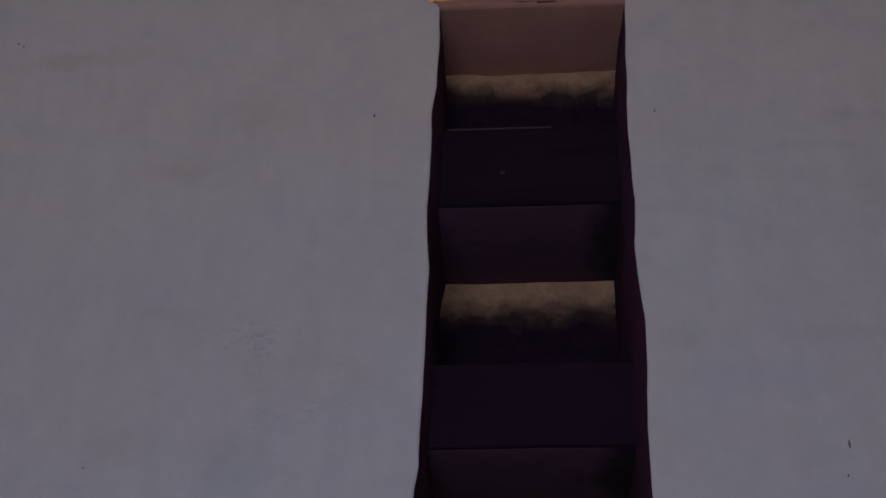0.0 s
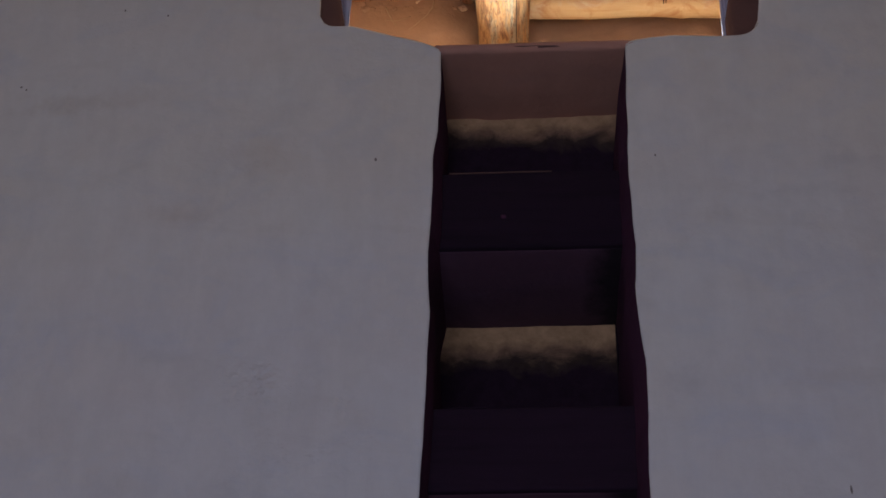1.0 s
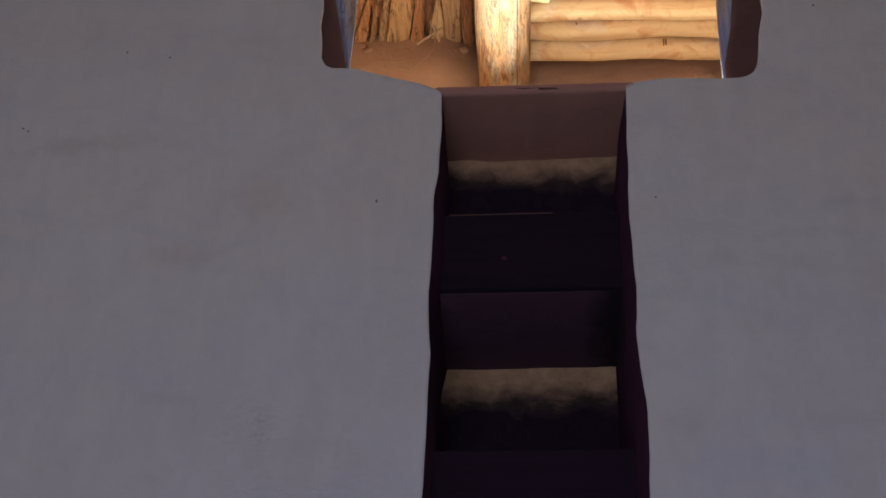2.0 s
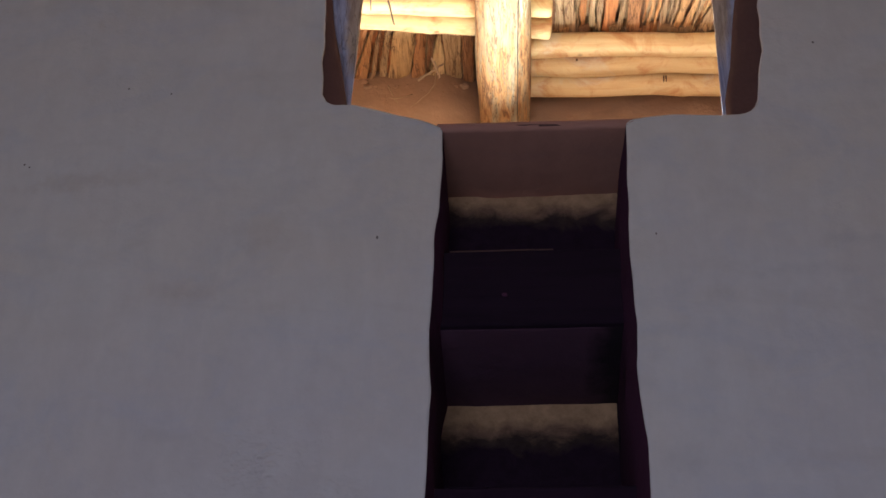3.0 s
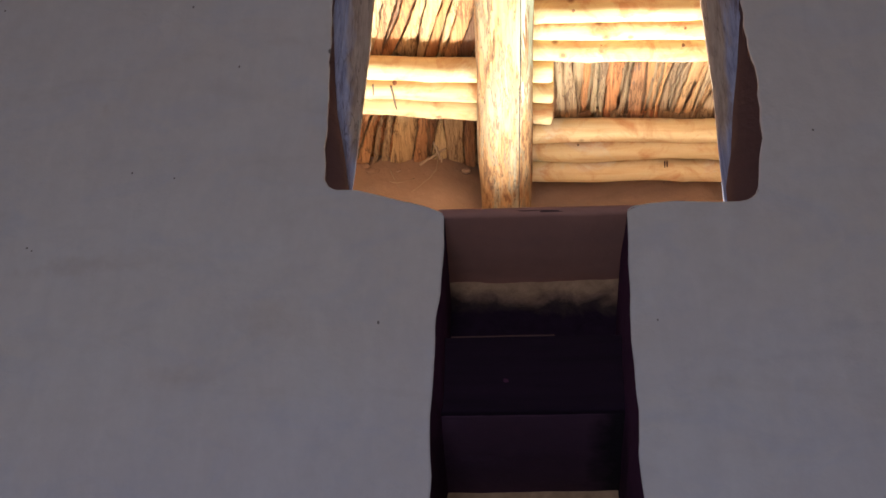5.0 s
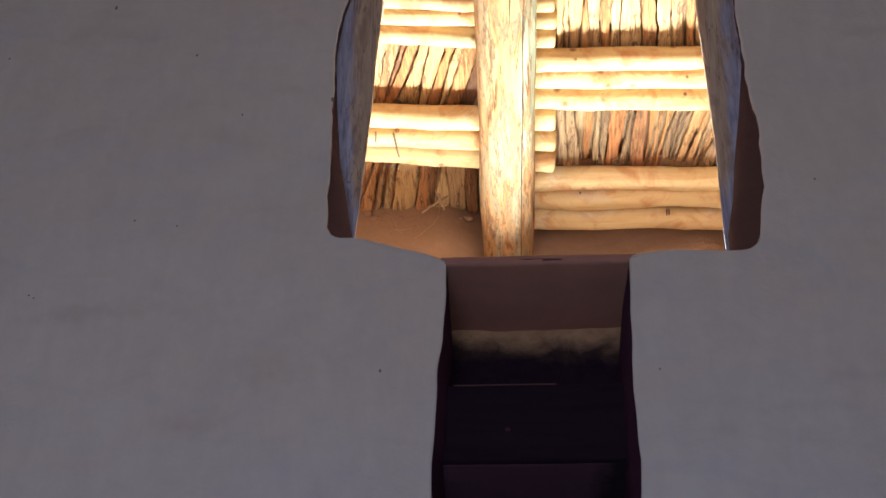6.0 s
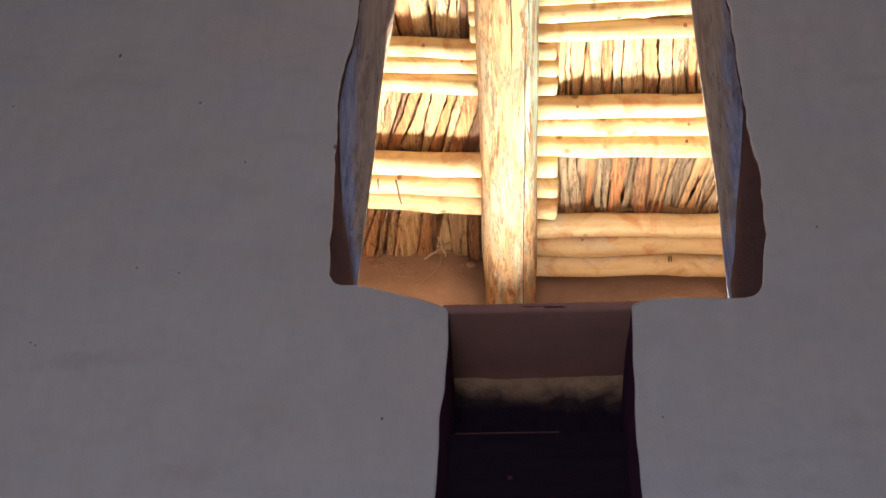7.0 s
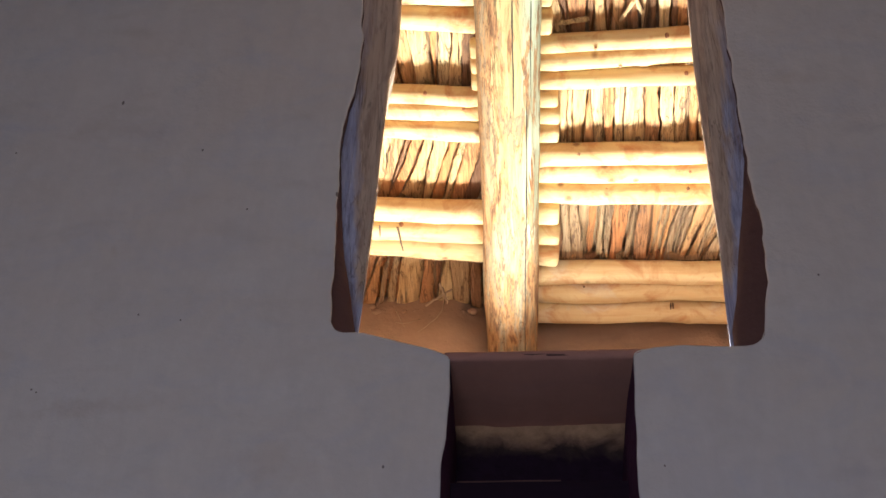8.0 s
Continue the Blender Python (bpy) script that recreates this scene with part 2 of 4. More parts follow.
def post_wood():
    """A grey-tan trunk in long fibres; bluish limewash is smeared over the side next to the wall and over its thin foot."""
    m, nt, bsdf = nodes_of("grey_weathered_post")
    v = coords(nt)
    sep = add(nt, "SeparateXYZ")
    nt.links.new(v, sep.inputs[0])
    grain = noise_of(nt, coords(nt, (30, 30, 1.5)), 2.0, 7, 0.62, 0.4)
    tan = ramp(nt, grain, [(0.22, (0.30, 0.20, 0.155)), (0.45, (0.54, 0.405, 0.325)), (0.74, (0.68, 0.54, 0.44))])
    lime = ramp(nt, grain, [(0.22, (0.20, 0.19, 0.28)), (0.45, (0.37, 0.38, 0.56)), (0.74, (0.60, 0.62, 0.80))])

    def fused(a, ka, b, kb, c):
        n = add(nt, "Math")
        n.operation, n.inputs[1].default_value, n.inputs[2].default_value = "MULTIPLY_ADD", ka, c
        nt.links.new(a, n.inputs[0])
        k = add(nt, "Math")
        k.operation, k.inputs[1].default_value = "MULTIPLY_ADD", kb
        nt.links.new(b, k.inputs[0])
        nt.links.new(n.outputs[0], k.inputs[2])
        return k.outputs[0]

    outer = nt.nodes.new("ShaderNodeAttribute")
    outer.attribute_name = "outer"
    ragged = noise_of(nt, coords(nt, (12, 12, 1.6)), 1.5, 5, 0.62, 0.4)
    reach = fused(ragged, 0.9, outer.outputs["Fac"], 1.0, -0.45)
    height = fused(ragged, -0.5, sep.outputs[2], -0.75, 4.85)
    smear = mixed(nt, 1.0, ramp(nt, reach, [(0.34, (0, 0, 0)), (0.56, (1, 1, 1))]), ramp(nt, height, [(0.0, (0.15, 0.15, 0.15)), (0.4, (1, 1, 1))]), "MULTIPLY")
    foot = ramp(nt, fused(ragged, -0.35, sep.outputs[2], -2.6, 12.80), [(0.05, (0, 0, 0)), (0.35, (1, 1, 1))])
    col = mixed(nt, mixed(nt, 1.0, smear, foot, "LIGHTEN"), tan, lime)
    patch = ramp(nt, noise_of(nt, coords(nt, (9, 9, 1.6)), 2.6, 5, 0.6, 0.4), [(0.52, (0, 0, 0)), (0.66, (0.6, 0.6, 0.6))])
    col = mixed(nt, patch, col, (0.30, 0.205, 0.17))
    check = ramp(nt, noise_of(nt, coords(nt, (36, 36, 0.8)), 1.3, 3, 0.5, 0.2), [(0.47, (0, 0, 0)), (0.5, (0.55, 0.55, 0.55)), (0.53, (0, 0, 0))])
    gate = ramp(nt, noise_of(nt, v, 4, 3, 0.5), [(0.48, (0, 0, 0)), (0.62, (1, 1, 1))])
    col = mixed(nt, mixed(nt, 1.0, check, gate, "MULTIPLY"), col, (0.10, 0.065, 0.055))
    nt.links.new(col, bsdf.inputs["Base Color"])
    bsdf.inputs["Roughness"].default_value = 0.9
    bsdf.inputs["Specular IOR Level"].default_value = 0.2
    n1 = bump(nt, bsdf, grain, 0.9, 0.014)
    bump(nt, bsdf, check, 0.5, -0.006, n1)
    return m


WHITE = plaster("whitewashed_plaster", (0.605, 0.585, 0.60), (0.42, 0.37, 0.34), 1.0, 0.22, True)
MUD = plaster("brown_mud_plaster", (0.30, 0.193, 0.137), (0.20, 0.125, 0.09), 1.6, 0.6)
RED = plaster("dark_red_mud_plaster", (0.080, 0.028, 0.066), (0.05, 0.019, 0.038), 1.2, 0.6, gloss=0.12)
UNDER = plaster("shaded_red_mud", (0.080, 0.034, 0.070), (0.036, 0.016, 0.032), 1.2, 0.7, False, 0.225)
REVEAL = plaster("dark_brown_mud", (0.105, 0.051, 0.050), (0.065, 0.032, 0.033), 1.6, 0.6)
SILL = plaster("reddish_brown_mud", (0.40, 0.205, 0.172), (0.28, 0.14, 0.12), 1.0, 0.4)
EARTH = plaster("packed_earth", (0.30, 0.24, 0.18), (0.2, 0.15, 0.11), 2.0, 0.5)
POLE = pole_wood()
STAINED = pole_wood("rust_stained_pole_wood", 1.16, 0.85, 0.75, (1.0, 1.08, 1.22))
POST = post_wood()
BLACK = wood("black_timber", (0.020, 0.008, 0.023), (0.015, 0.006, 0.018), (0.010, 0.0042, 0.012), 0, 0.3, 0.3, 0.95, gloss=0.22)
STRAW = wood("dry_straw", (0.36, 0.26, 0.17), (0.3, 0.2, 0.13), (0.2, 0.13, 0.08), 0, 0.1, 0.2)


def splint_wood(name, tones):
    """Riven cedar: each piece its own tone, fine grain, dark rifts and shreds of bark."""
    m, nt, bsdf = nodes_of(name)
    geo = add(nt, "NewGeometry")
    tone = ramp(nt, geo.outputs["Random Per Island"], [(i / (len(tones) - 1), c) for i, c in enumerate(tones)])
    grain = noise_of(nt, coords(nt, (60, 3.2, 40)), 1.6, 7, 0.68, 0.7)
    lines = ramp(nt, grain, [(0.22, (0.50, 0.43, 0.40)), (0.42, (0.84, 0.80, 0.77)), (0.55, (1.0, 1.0, 1.0)), (0.8, (1.15, 1.12, 1.1))])
    rift = ramp(nt, noise_of(nt, coords(nt, (22, 1.9, 22)), 1.8, 5, 0.62, 1.1), [(0.455, (0, 0, 0)), (0.485, (0.75, 0.75, 0.75)), (0.51, (0.75, 0.75, 0.75)), (0.54, (0, 0, 0))])
    gate = ramp(nt, noise_of(nt, coords(nt, (7, 4, 7)), 1.5, 3, 0.55), [(0.42, (0, 0, 0)), (0.56, (1, 1, 1))])
    shred = ramp(nt, noise_of(nt, coords(nt, (20, 6, 20)), 1.3, 6, 0.7, 0.8), [(0.60, (0, 0, 0)), (0.645, (0.85, 0.85, 0.85))])
    col = mixed(nt, 1.0, tone, lines, "MULTIPLY")
    col = mixed(nt, mixed(nt, 1.0, rift, gate, "MULTIPLY"), col, (0.11, 0.06, 0.04))
    col = mixed(nt, shred, col, (0.17, 0.10, 0.075))
    nt.links.new(col, bsdf.inputs["Base Color"])
    bsdf.inputs["Roughness"].default_value = 0.88
    bsdf.inputs["Specular IOR Level"].default_value = 0.2
    n1 = bump(nt, bsdf, grain, 0.9, 0.013)
    bump(nt, bsdf, rift, 0.6, -0.006, n1)
    return m


def beam_wood():
    """A log half stripped: clings of bark on one flank and at the far end, a smooth pale strip between."""
    m, nt, bsdf = nodes_of("weathered_beam_wood")
    v = coords(nt)
    sep = add(nt, "SeparateXYZ")
    nt.links.new(v, sep.inputs[0])
    long = coords(nt, (1, 0.13, 1))
    flake = noise_of(nt, long, 25, 7, 0.68, 0.35)
    big = noise_of(nt, long, 9, 5, 0.6, 0.6)

    def math_node(op, a, b):
        n = add(nt, "Math")
        n.operation = op
        for i, value in enumerate((a, b)):
            if isinstance(value, bpy.types.NodeSocket):
                nt.links.new(value, n.inputs[i])
            else:
                n.inputs[i].default_value = value
        return n.outputs[0]

    far = ramp(nt, math_node("DIVIDE", sep.outputs[1], 2.6), [(0.44, (0, 0, 0)), (0.78, (1, 1, 1))])
    left = ramp(nt, math_node("MULTIPLY", sep.outputs[0], -4.0), [(0.18, (0, 0, 0)), (0.50, (1, 1, 1))])
    lean = math_node("ADD", math_node("MULTIPLY", far, 0.225), math_node("MULTIPLY", left, 0.13))
    cling = math_node("ADD", math_node("MULTIPLY", flake, 0.74), math_node("ADD", math_node("MULTIPLY", big, 0.26), lean))
    mask = ramp(nt, cling, [(0.515, (0, 0, 0)), (0.55, (1, 1, 1))])
    bark = ramp(nt, noise_of(nt, long, 17, 7, 0.7, 0.5), [(0.34, (0.07, 0.032, 0.016)), (0.42, (0.19, 0.09, 0.04)), (0.49, (0.33, 0.18, 0.08)), (0.54, (0.17, 0.125, 0.085)), (0.60, (0.32, 0.205, 0.105)), (0.70, (0.25, 0.20, 0.14))])
    green = ramp(nt, math_node("MULTIPLY", sep.outputs[0], 5.0), [(0.0, (0.35, 0.265, 0.13)), (0.2, (0.345, 0.385, 0.30))])
    streak = ramp(nt, noise_of(nt, coords(nt, (30, 1.2, 30)), 1.5, 5, 0.6), [(0.3, (0.72, 0.66, 0.58)), (0.6, (1, 1, 1))])
    col = mixed(nt, mask, mixed(nt, 1.0, green, streak, "MULTIPLY"), bark)
    lichen = ramp(nt, noise_of(nt, long, 8, 5, 0.65, 0.8), [(0.53, (0, 0, 0)), (0.60, (0.7, 0.7, 0.7))])
    col = mixed(nt, mixed(nt, 1.0, lichen, far, "MULTIPLY"), col, (0.24, 0.235, 0.185))
    rim = ramp(nt, flake, [(0.435, (0, 0, 0)), (0.455, (0.8, 0.8, 0.8)), (0.475, (0, 0, 0)), (0.565, (0, 0, 0)), (0.58, (0.55, 0.55, 0.55)), (0.60, (0, 0, 0))])
    col = mixed(nt, mixed(nt, 1.0, rim, mixed(nt, 1.0, mask, left, "LIGHTEN"), "MULTIPLY"), col, (0.05, 0.025, 0.015))
    pit = ramp(nt, noise_of(nt, long, 24, 4, 0.7), [(0.64, (0, 0, 0)), (0.68, (0.85, 0.85, 0.85))])
    col = mixed(nt, pit, col, (0.12, 0.07, 0.045))
    nt.links.new(col, bsdf.inputs["Base Color"])
    bsdf.inputs["Roughness"].default_value = 0.85
    bsdf.inputs["Specular IOR Level"].default_value = 0.25
    n1 = bump(nt, bsdf, mask, 0.35, 0.006)
    n2 = bump(nt, bsdf, rim, 0.5, -0.006, n1)
    bump(nt, bsdf, flake, 0.6, 0.008, n2)
    return m


BEAM = beam_wood()
CRACK = wood("dark_crack", (0.035, 0.022, 0.014), (0.022, 0.014, 0.01), (0.012, 0.008, 0.006), 1, 0.5, 0.3, 0.95)
SPLINTS = {
    "orange": splint_wood("orange_split_cedar", [(0.50, 0.20, 0.085), (0.56, 0.29, 0.13), (0.42, 0.20, 0.10), (0.58, 0.34, 0.17), (0.47, 0.215, 0.09)]),
    "grey": splint_wood("grey_split_cedar", [(0.46, 0.305, 0.18), (0.35, 0.235, 0.15), (0.50, 0.345, 0.205), (0.30, 0.215, 0.145), (0.45, 0.265, 0.14)]),
    "pale": splint_wood("pale_split_cedar", [(0.62, 0.43, 0.235), (0.57, 0.36, 0.18), (0.65, 0.49, 0.29), (0.58, 0.39, 0.21), (0.63, 0.45, 0.25)]),
    "brown": splint_wood("brown_split_cedar", [(0.25, 0.125, 0.07), (0.32, 0.17, 0.095), (0.20, 0.105, 0.065), (0.36, 0.21, 0.12)]),
}
CLAY = plaster("pale_clay", (0.47, 0.36, 0.265), (0.34, 0.24, 0.17), 1.6, 0.5)


def shaded_tan():
    """Tan mud; shade on its lower part is painted black, with ragged stained edge."""
    m, nt, bsdf = nodes_of("shaded_tan_mud")
    v = coords(nt)
    sep = add(nt, "SeparateXYZ")
    nt.links.new(v, sep.inputs[0])
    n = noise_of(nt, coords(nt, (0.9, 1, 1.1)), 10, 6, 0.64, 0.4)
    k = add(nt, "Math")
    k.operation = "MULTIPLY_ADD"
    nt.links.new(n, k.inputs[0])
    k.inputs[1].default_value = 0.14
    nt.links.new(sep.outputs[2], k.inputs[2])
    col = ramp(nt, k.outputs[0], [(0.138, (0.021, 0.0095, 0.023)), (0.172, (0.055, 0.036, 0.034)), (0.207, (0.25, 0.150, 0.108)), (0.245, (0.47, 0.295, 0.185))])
    grit = ramp(nt, noise_of(nt, v, 30, 5, 0.7), [(0.3, (0.7, 0.68, 0.66)), (0.7, (1.08, 1.08, 1.08))])
    nt.links.new(mixed(nt, 1.0, col, grit, "MULTIPLY"), bsdf.inputs["Base Color"])
    bsdf.inputs["Roughness"].default_value = 0.95
    bsdf.inputs["Specular IOR Level"].default_value = 0.15
    bump(nt, bsdf, n, 0.5, 0.02)
    return m


SHADED_TAN = shaded_tan()


# ---- mesh helpers ----
def mesh_object(name, verts, faces, material, smooth=True):
    me = bpy.data.meshes.new(name)
    me.from_pydata(verts, [], faces)
    me.update()
    me.polygons.foreach_set("use_smooth", [smooth] * len(me.polygons))
    me.materials.append(material)
    return new(name, me)


def part(name, bm, material, parent=None, label="", smooth=False):
    me = bpy.data.meshes.new(name)
    bm.normal_update()
    bm.to_mesh(me)
    bm.free()
    me.polygons.foreach_set("use_smooth", [smooth] * len(me.polygons))
    me.materials.append(material)
    ob = new(name, me)
    ob.parent = parent
    return tagged(ob, label)


def box(bm, x0, x1, y0, y1, z0, z1):
    vs = [bm.verts.new(p) for p in ((x0, y0, z0), (x1, y0, z0), (x1, y1, z0), (x0, y1, z0), (x0, y0, z1), (x1, y0, z1), (x1, y1, z1), (x0, y1, z1))]
    for f in ((3, 2, 1, 0), (4, 5, 6, 7), (0, 1, 5, 4), (1, 2, 6, 5), (2, 3, 7, 6), (3, 0, 4, 7)):
        bm.faces.new([vs[i] for i in f])


def rough(p, scale, amp, seed=0.0):
    return amp * noise.fractal(Vector(p) * scale + Vector((seed, seed * 1.7, -seed)), 1.0, 2.0, 4)


def sheet(rows, verts, faces):
    """Adds a grid of points, row by row, to the lists."""
    n, b = len(rows[0]), len(verts)
    for r in rows:
        verts.extend(r)
    for i in range(len(rows) - 1):
        for j in range(n - 1):
            a = b + i * n + j
            faces.append((a, a + 1, a + n + 1, a + n))


def along(table, z):
    """Reads a table of (z, x) with straight steps between."""
    return float(np.interp(z, [r[0] for r in table], [r[1] for r in table]))


# ---- the whitewashed wall with its T-shaped opening ----
LIP, THICK, HEAD, TOP = 4.43, 0.26, 6.42, 7.0
SLOT_L = [(0, -0.262), (2.9, -0.262), (2.97, -0.261), (3.03, -0.250), (3.09, -0.248), (3.27, -0.242), (3.43, -0.238), (3.57, -0.231), (3.66, -0.237), (3.76, -0.239), (3.88, -0.231), (4.05, -0.228), (4.14, -0.217), (4.32, -0.210), (4.5, -0.214)]
SLOT_R = [(0, 0.29), (2.96, 0.289), (3.11, 0.288), (3.29, 0.297), (3.41, 0.300), (3.51, 0.291), (3.63, 0.287), (3.74, 0.295), (3.83, 0.292), (3.96, 0.290), (4.1, 0.293), (4.3, 0.300), (4.5, 0.306)]
TEE_L = [(0, -0.557), (4.56, -0.557), (4.85, -0.566), (5.1, -0.572), (5.3, -0.580), (5.42, -0.574), (5.6, -0.548), (5.76, -0.536), (6.08, -0.548), (6.6, -0.55)]
TEE_R = [(0, 0.676), (4.49, 0.677), (4.68, 0.706), (4.91, 0.721), (5.16, 0.707), (5.42, 0.706), (5.65, 0.706), (6.02, 0.711), (6.6, 0.71)]
LIP_L = [(-0.560, 4.575), (-0.553, 4.545), (-0.54, 4.524), (-0.52, 4.516), (-0.46, 4.512), (-0.36, 4.479), (-0.27, 4.450), (-0.225, 4.428), (-0.21, 4.416), (-0.19, 4.40)]
LIP_R = [(0.29, 4.40), (0.305, 4.418), (0.32, 4.432), (0.43, 4.450), (0.57, 4.443), (0.62, 4.443), (0.645, 4.449), (0.662, 4.462), (0.672, 4.480), (0.680, 4.51)]
CLOSE_L = [(2.4, 0.012), (3.0, 0.012), (3.3, 0.015), (3.5, 0.008), (3.7, 0.003), (3.78, 0.012), (3.86, 0.022), (4.05, 0.020), (4.2, 0.010), (4.4, 0.002)]
CLOSE_R = [(2.4, 0.02), (3.0, 0.02), (3.3, 0.026), (3.8, 0.024), (4.0, 0.022), (4.2, 0.023), (4.32, 0.020), (4.41, 0.006)]
ROUND, INSET = 0.010, 0.008


def ragged(table, z, amount):
    """The same, with the small unevenness of a hand-made edge."""
    return along(table, z) + amount * (noise.noise(Vector((table[1][1] * 9, 0, z * 11))) + 0.3 * noise.noise(Vector((0, table[1][1] * 9, z * 31)))) * (min(1.0, max(0.0, (z - 4.55) / 0.15)) if amount > 0.005 else 1)


def front_y(x, z):
    return rough((x, 0, z), 1.7, 0.012) + rough((x, 3, z), 6.0, 0.0035) - 0.004


def steps(a, b, size):
    return list(np.linspace(a, b, max(2, int(abs(b - a) / size) + 1)))


def front_patch(verts, faces, x_of, z_rows, columns, flip=False):
    rows = []
    for z in z_rows:
        a, b = x_of(z)
        rows.append([(a + (b - a) * c, front_y(a + (b - a) * c, z), z) for c in columns])
    sheet(rows, verts, faces)


def lip_patch(verts, faces, x_of, lip, columns, count):
    rows = []
    for r in np.linspace(0, 1, count):
        row = []
        for c in columns:
            z = 2.4 + r * 2.0
            a, b = x_of(z)
            x = a + (b - a) * c
            zz = 2.4 + r * (along(lip, x) - INSET - 2.4)
            a, b = x_of(zz)
            x = a + (b - a) * c
            row.append((x, front_y(x, zz), zz))
        rows.append(row)
    sheet(rows, verts, faces)


def edge_strip(verts, faces, points, inward, depth, splay=0.0, lime=None, close=()):
    """Rounds the plaster's edge along points (x, z) into the lists of lime, and runs back into the opening; inward is the way into the opening, as (x, z)."""
    ix, iz = inward
    rows, arcs = [], []
    for x, z in points:
        sx, sz = x - INSET * ix, z - INSET * iz
        y0 = front_y(sx, sz)
        row, arc = [], []
        for a in np.linspace(0, math.pi / 2, 6):
            o = ROUND * math.sin(a)
            arc.append((sx + o * ix, y0 + ROUND * (0.4 if lime else 1.0) * (1 - math.cos(a)), sz + o * iz))
        row.append(arc[-1])
        ragged = 0.002 + 0.006 * noise.noise(Vector((x * 20, 2, z * 20)))
        arc.append((arc[-1][0], arc[-1][1] + max(0.001, ragged), arc[-1][2]))
        for s in np.linspace(0.15, 1, 7):
            y = y0 + ROUND + (depth - ROUND - y0) * s
            o = ROUND - 0.002 + splay * s + rough((x, y, z), 5, 0.004, 9)
            if close:
                o += along(close, z) * min(1.0, y / 0.09)
            row.append((sx + o * ix, y, sz + o * iz))
        rows.append(row)
        arcs.append(arc)
    sheet(rows, verts, faces)
    if lime:
        sheet(arcs, *lime)
    else:
        sheet(arcs, verts, faces)


def make_wall():
    v, f = [], []
    fine = [2.4 + 0.03 * i for i in range(142)]
    wide = np.concatenate([np.linspace(0, 0.7, 8)[:-1], np.linspace(0.7, 1, 44)])
    front_patch(v, f, lambda z: (-4.0, ragged(TEE_L, z, 0.010) - INSET), fine, wide)
    front_patch(v, f, lambda z: (ragged(TEE_R, z, 0.010) + INSET, 4.0), fine, 1 - wide[::-1])
    cols = np.linspace(0, 1, 18)
    lip_patch(v, f, lambda z: (-0.557 - INSET, ragged(SLOT_L, z, 0.003) - INSET + 0.004), LIP_L, cols, 70)
    lip_patch(v, f, lambda z: (ragged(SLOT_R, z, 0.003) + INSET - 0.004, 0.677 + INSET), LIP_R, cols, 70)
    ob = mesh_object("wall_north", v, f, WHITE)
    bm = bmesh.new()
    box(bm, -4, 4, 0.0, 0.2, 0, 2.401)
    box(bm, -4, 4, 0.0, THICK, 6.6, TOP + 0.3)
    box(bm, -4, -0.64, 0.05, 0.45, 2.4, 6.6)
    box(bm, 0.80, 4, 0.05, 0.45, 2.4, 6.6)
    box(bm, -0.64, -0.30, 0.05, 0.45, 2.4, 4.38)
    box(bm, 0.345, 0.80, 0.05, 0.45, 2.4, 4.38)
    box(bm, -0.30, 0.345, 0.57, 0.65, 2.3, 4.40)
    box(bm, -0.64, -0.30, 0.44, 0.65, 2.4, 4.38)
    box(bm, 0.345, 0.80, 0.44, 0.65, 2.4, 4.38)
    part("core", bm, MUD, ob, "brown earth core of the wall")
    # reveals
    lime = ([], [])
    v, f = [], []
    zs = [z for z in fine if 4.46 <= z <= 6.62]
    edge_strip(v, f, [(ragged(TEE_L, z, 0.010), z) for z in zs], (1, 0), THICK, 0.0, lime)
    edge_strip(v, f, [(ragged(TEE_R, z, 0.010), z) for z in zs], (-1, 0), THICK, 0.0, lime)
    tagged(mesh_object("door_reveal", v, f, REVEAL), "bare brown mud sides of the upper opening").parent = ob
    v, f = [], []
    zs = [z for z in fine if z <= 4.42]
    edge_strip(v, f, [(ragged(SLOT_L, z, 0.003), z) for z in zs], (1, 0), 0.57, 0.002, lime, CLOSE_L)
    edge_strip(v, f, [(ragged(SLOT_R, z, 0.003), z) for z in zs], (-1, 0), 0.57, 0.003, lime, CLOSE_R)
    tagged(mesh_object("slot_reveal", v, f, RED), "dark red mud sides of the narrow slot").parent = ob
    v, f = [], []
    edge_strip(v, f, [(x, along(LIP_L, x)) for x in steps(-0.555, -0.214, 0.012)], (0, 1), THICK)
    edge_strip(v, f, [(x, along(LIP_R, x)) for x in steps(0.304, 0.676, 0.012)], (0, 1), THICK)
    tagged(mesh_object("ledge", v, f, WHITE), "whitewashed rounded ledge").parent = ob
    tagged(mesh_object("rounded_edge", *lime, WHITE), "whitewashed rounded edge of the opening").parent = ob
    return tagged(ob, "whitewashed hand-plastered wall with a T-shaped opening", "wall", kind="structure")


make_wall()


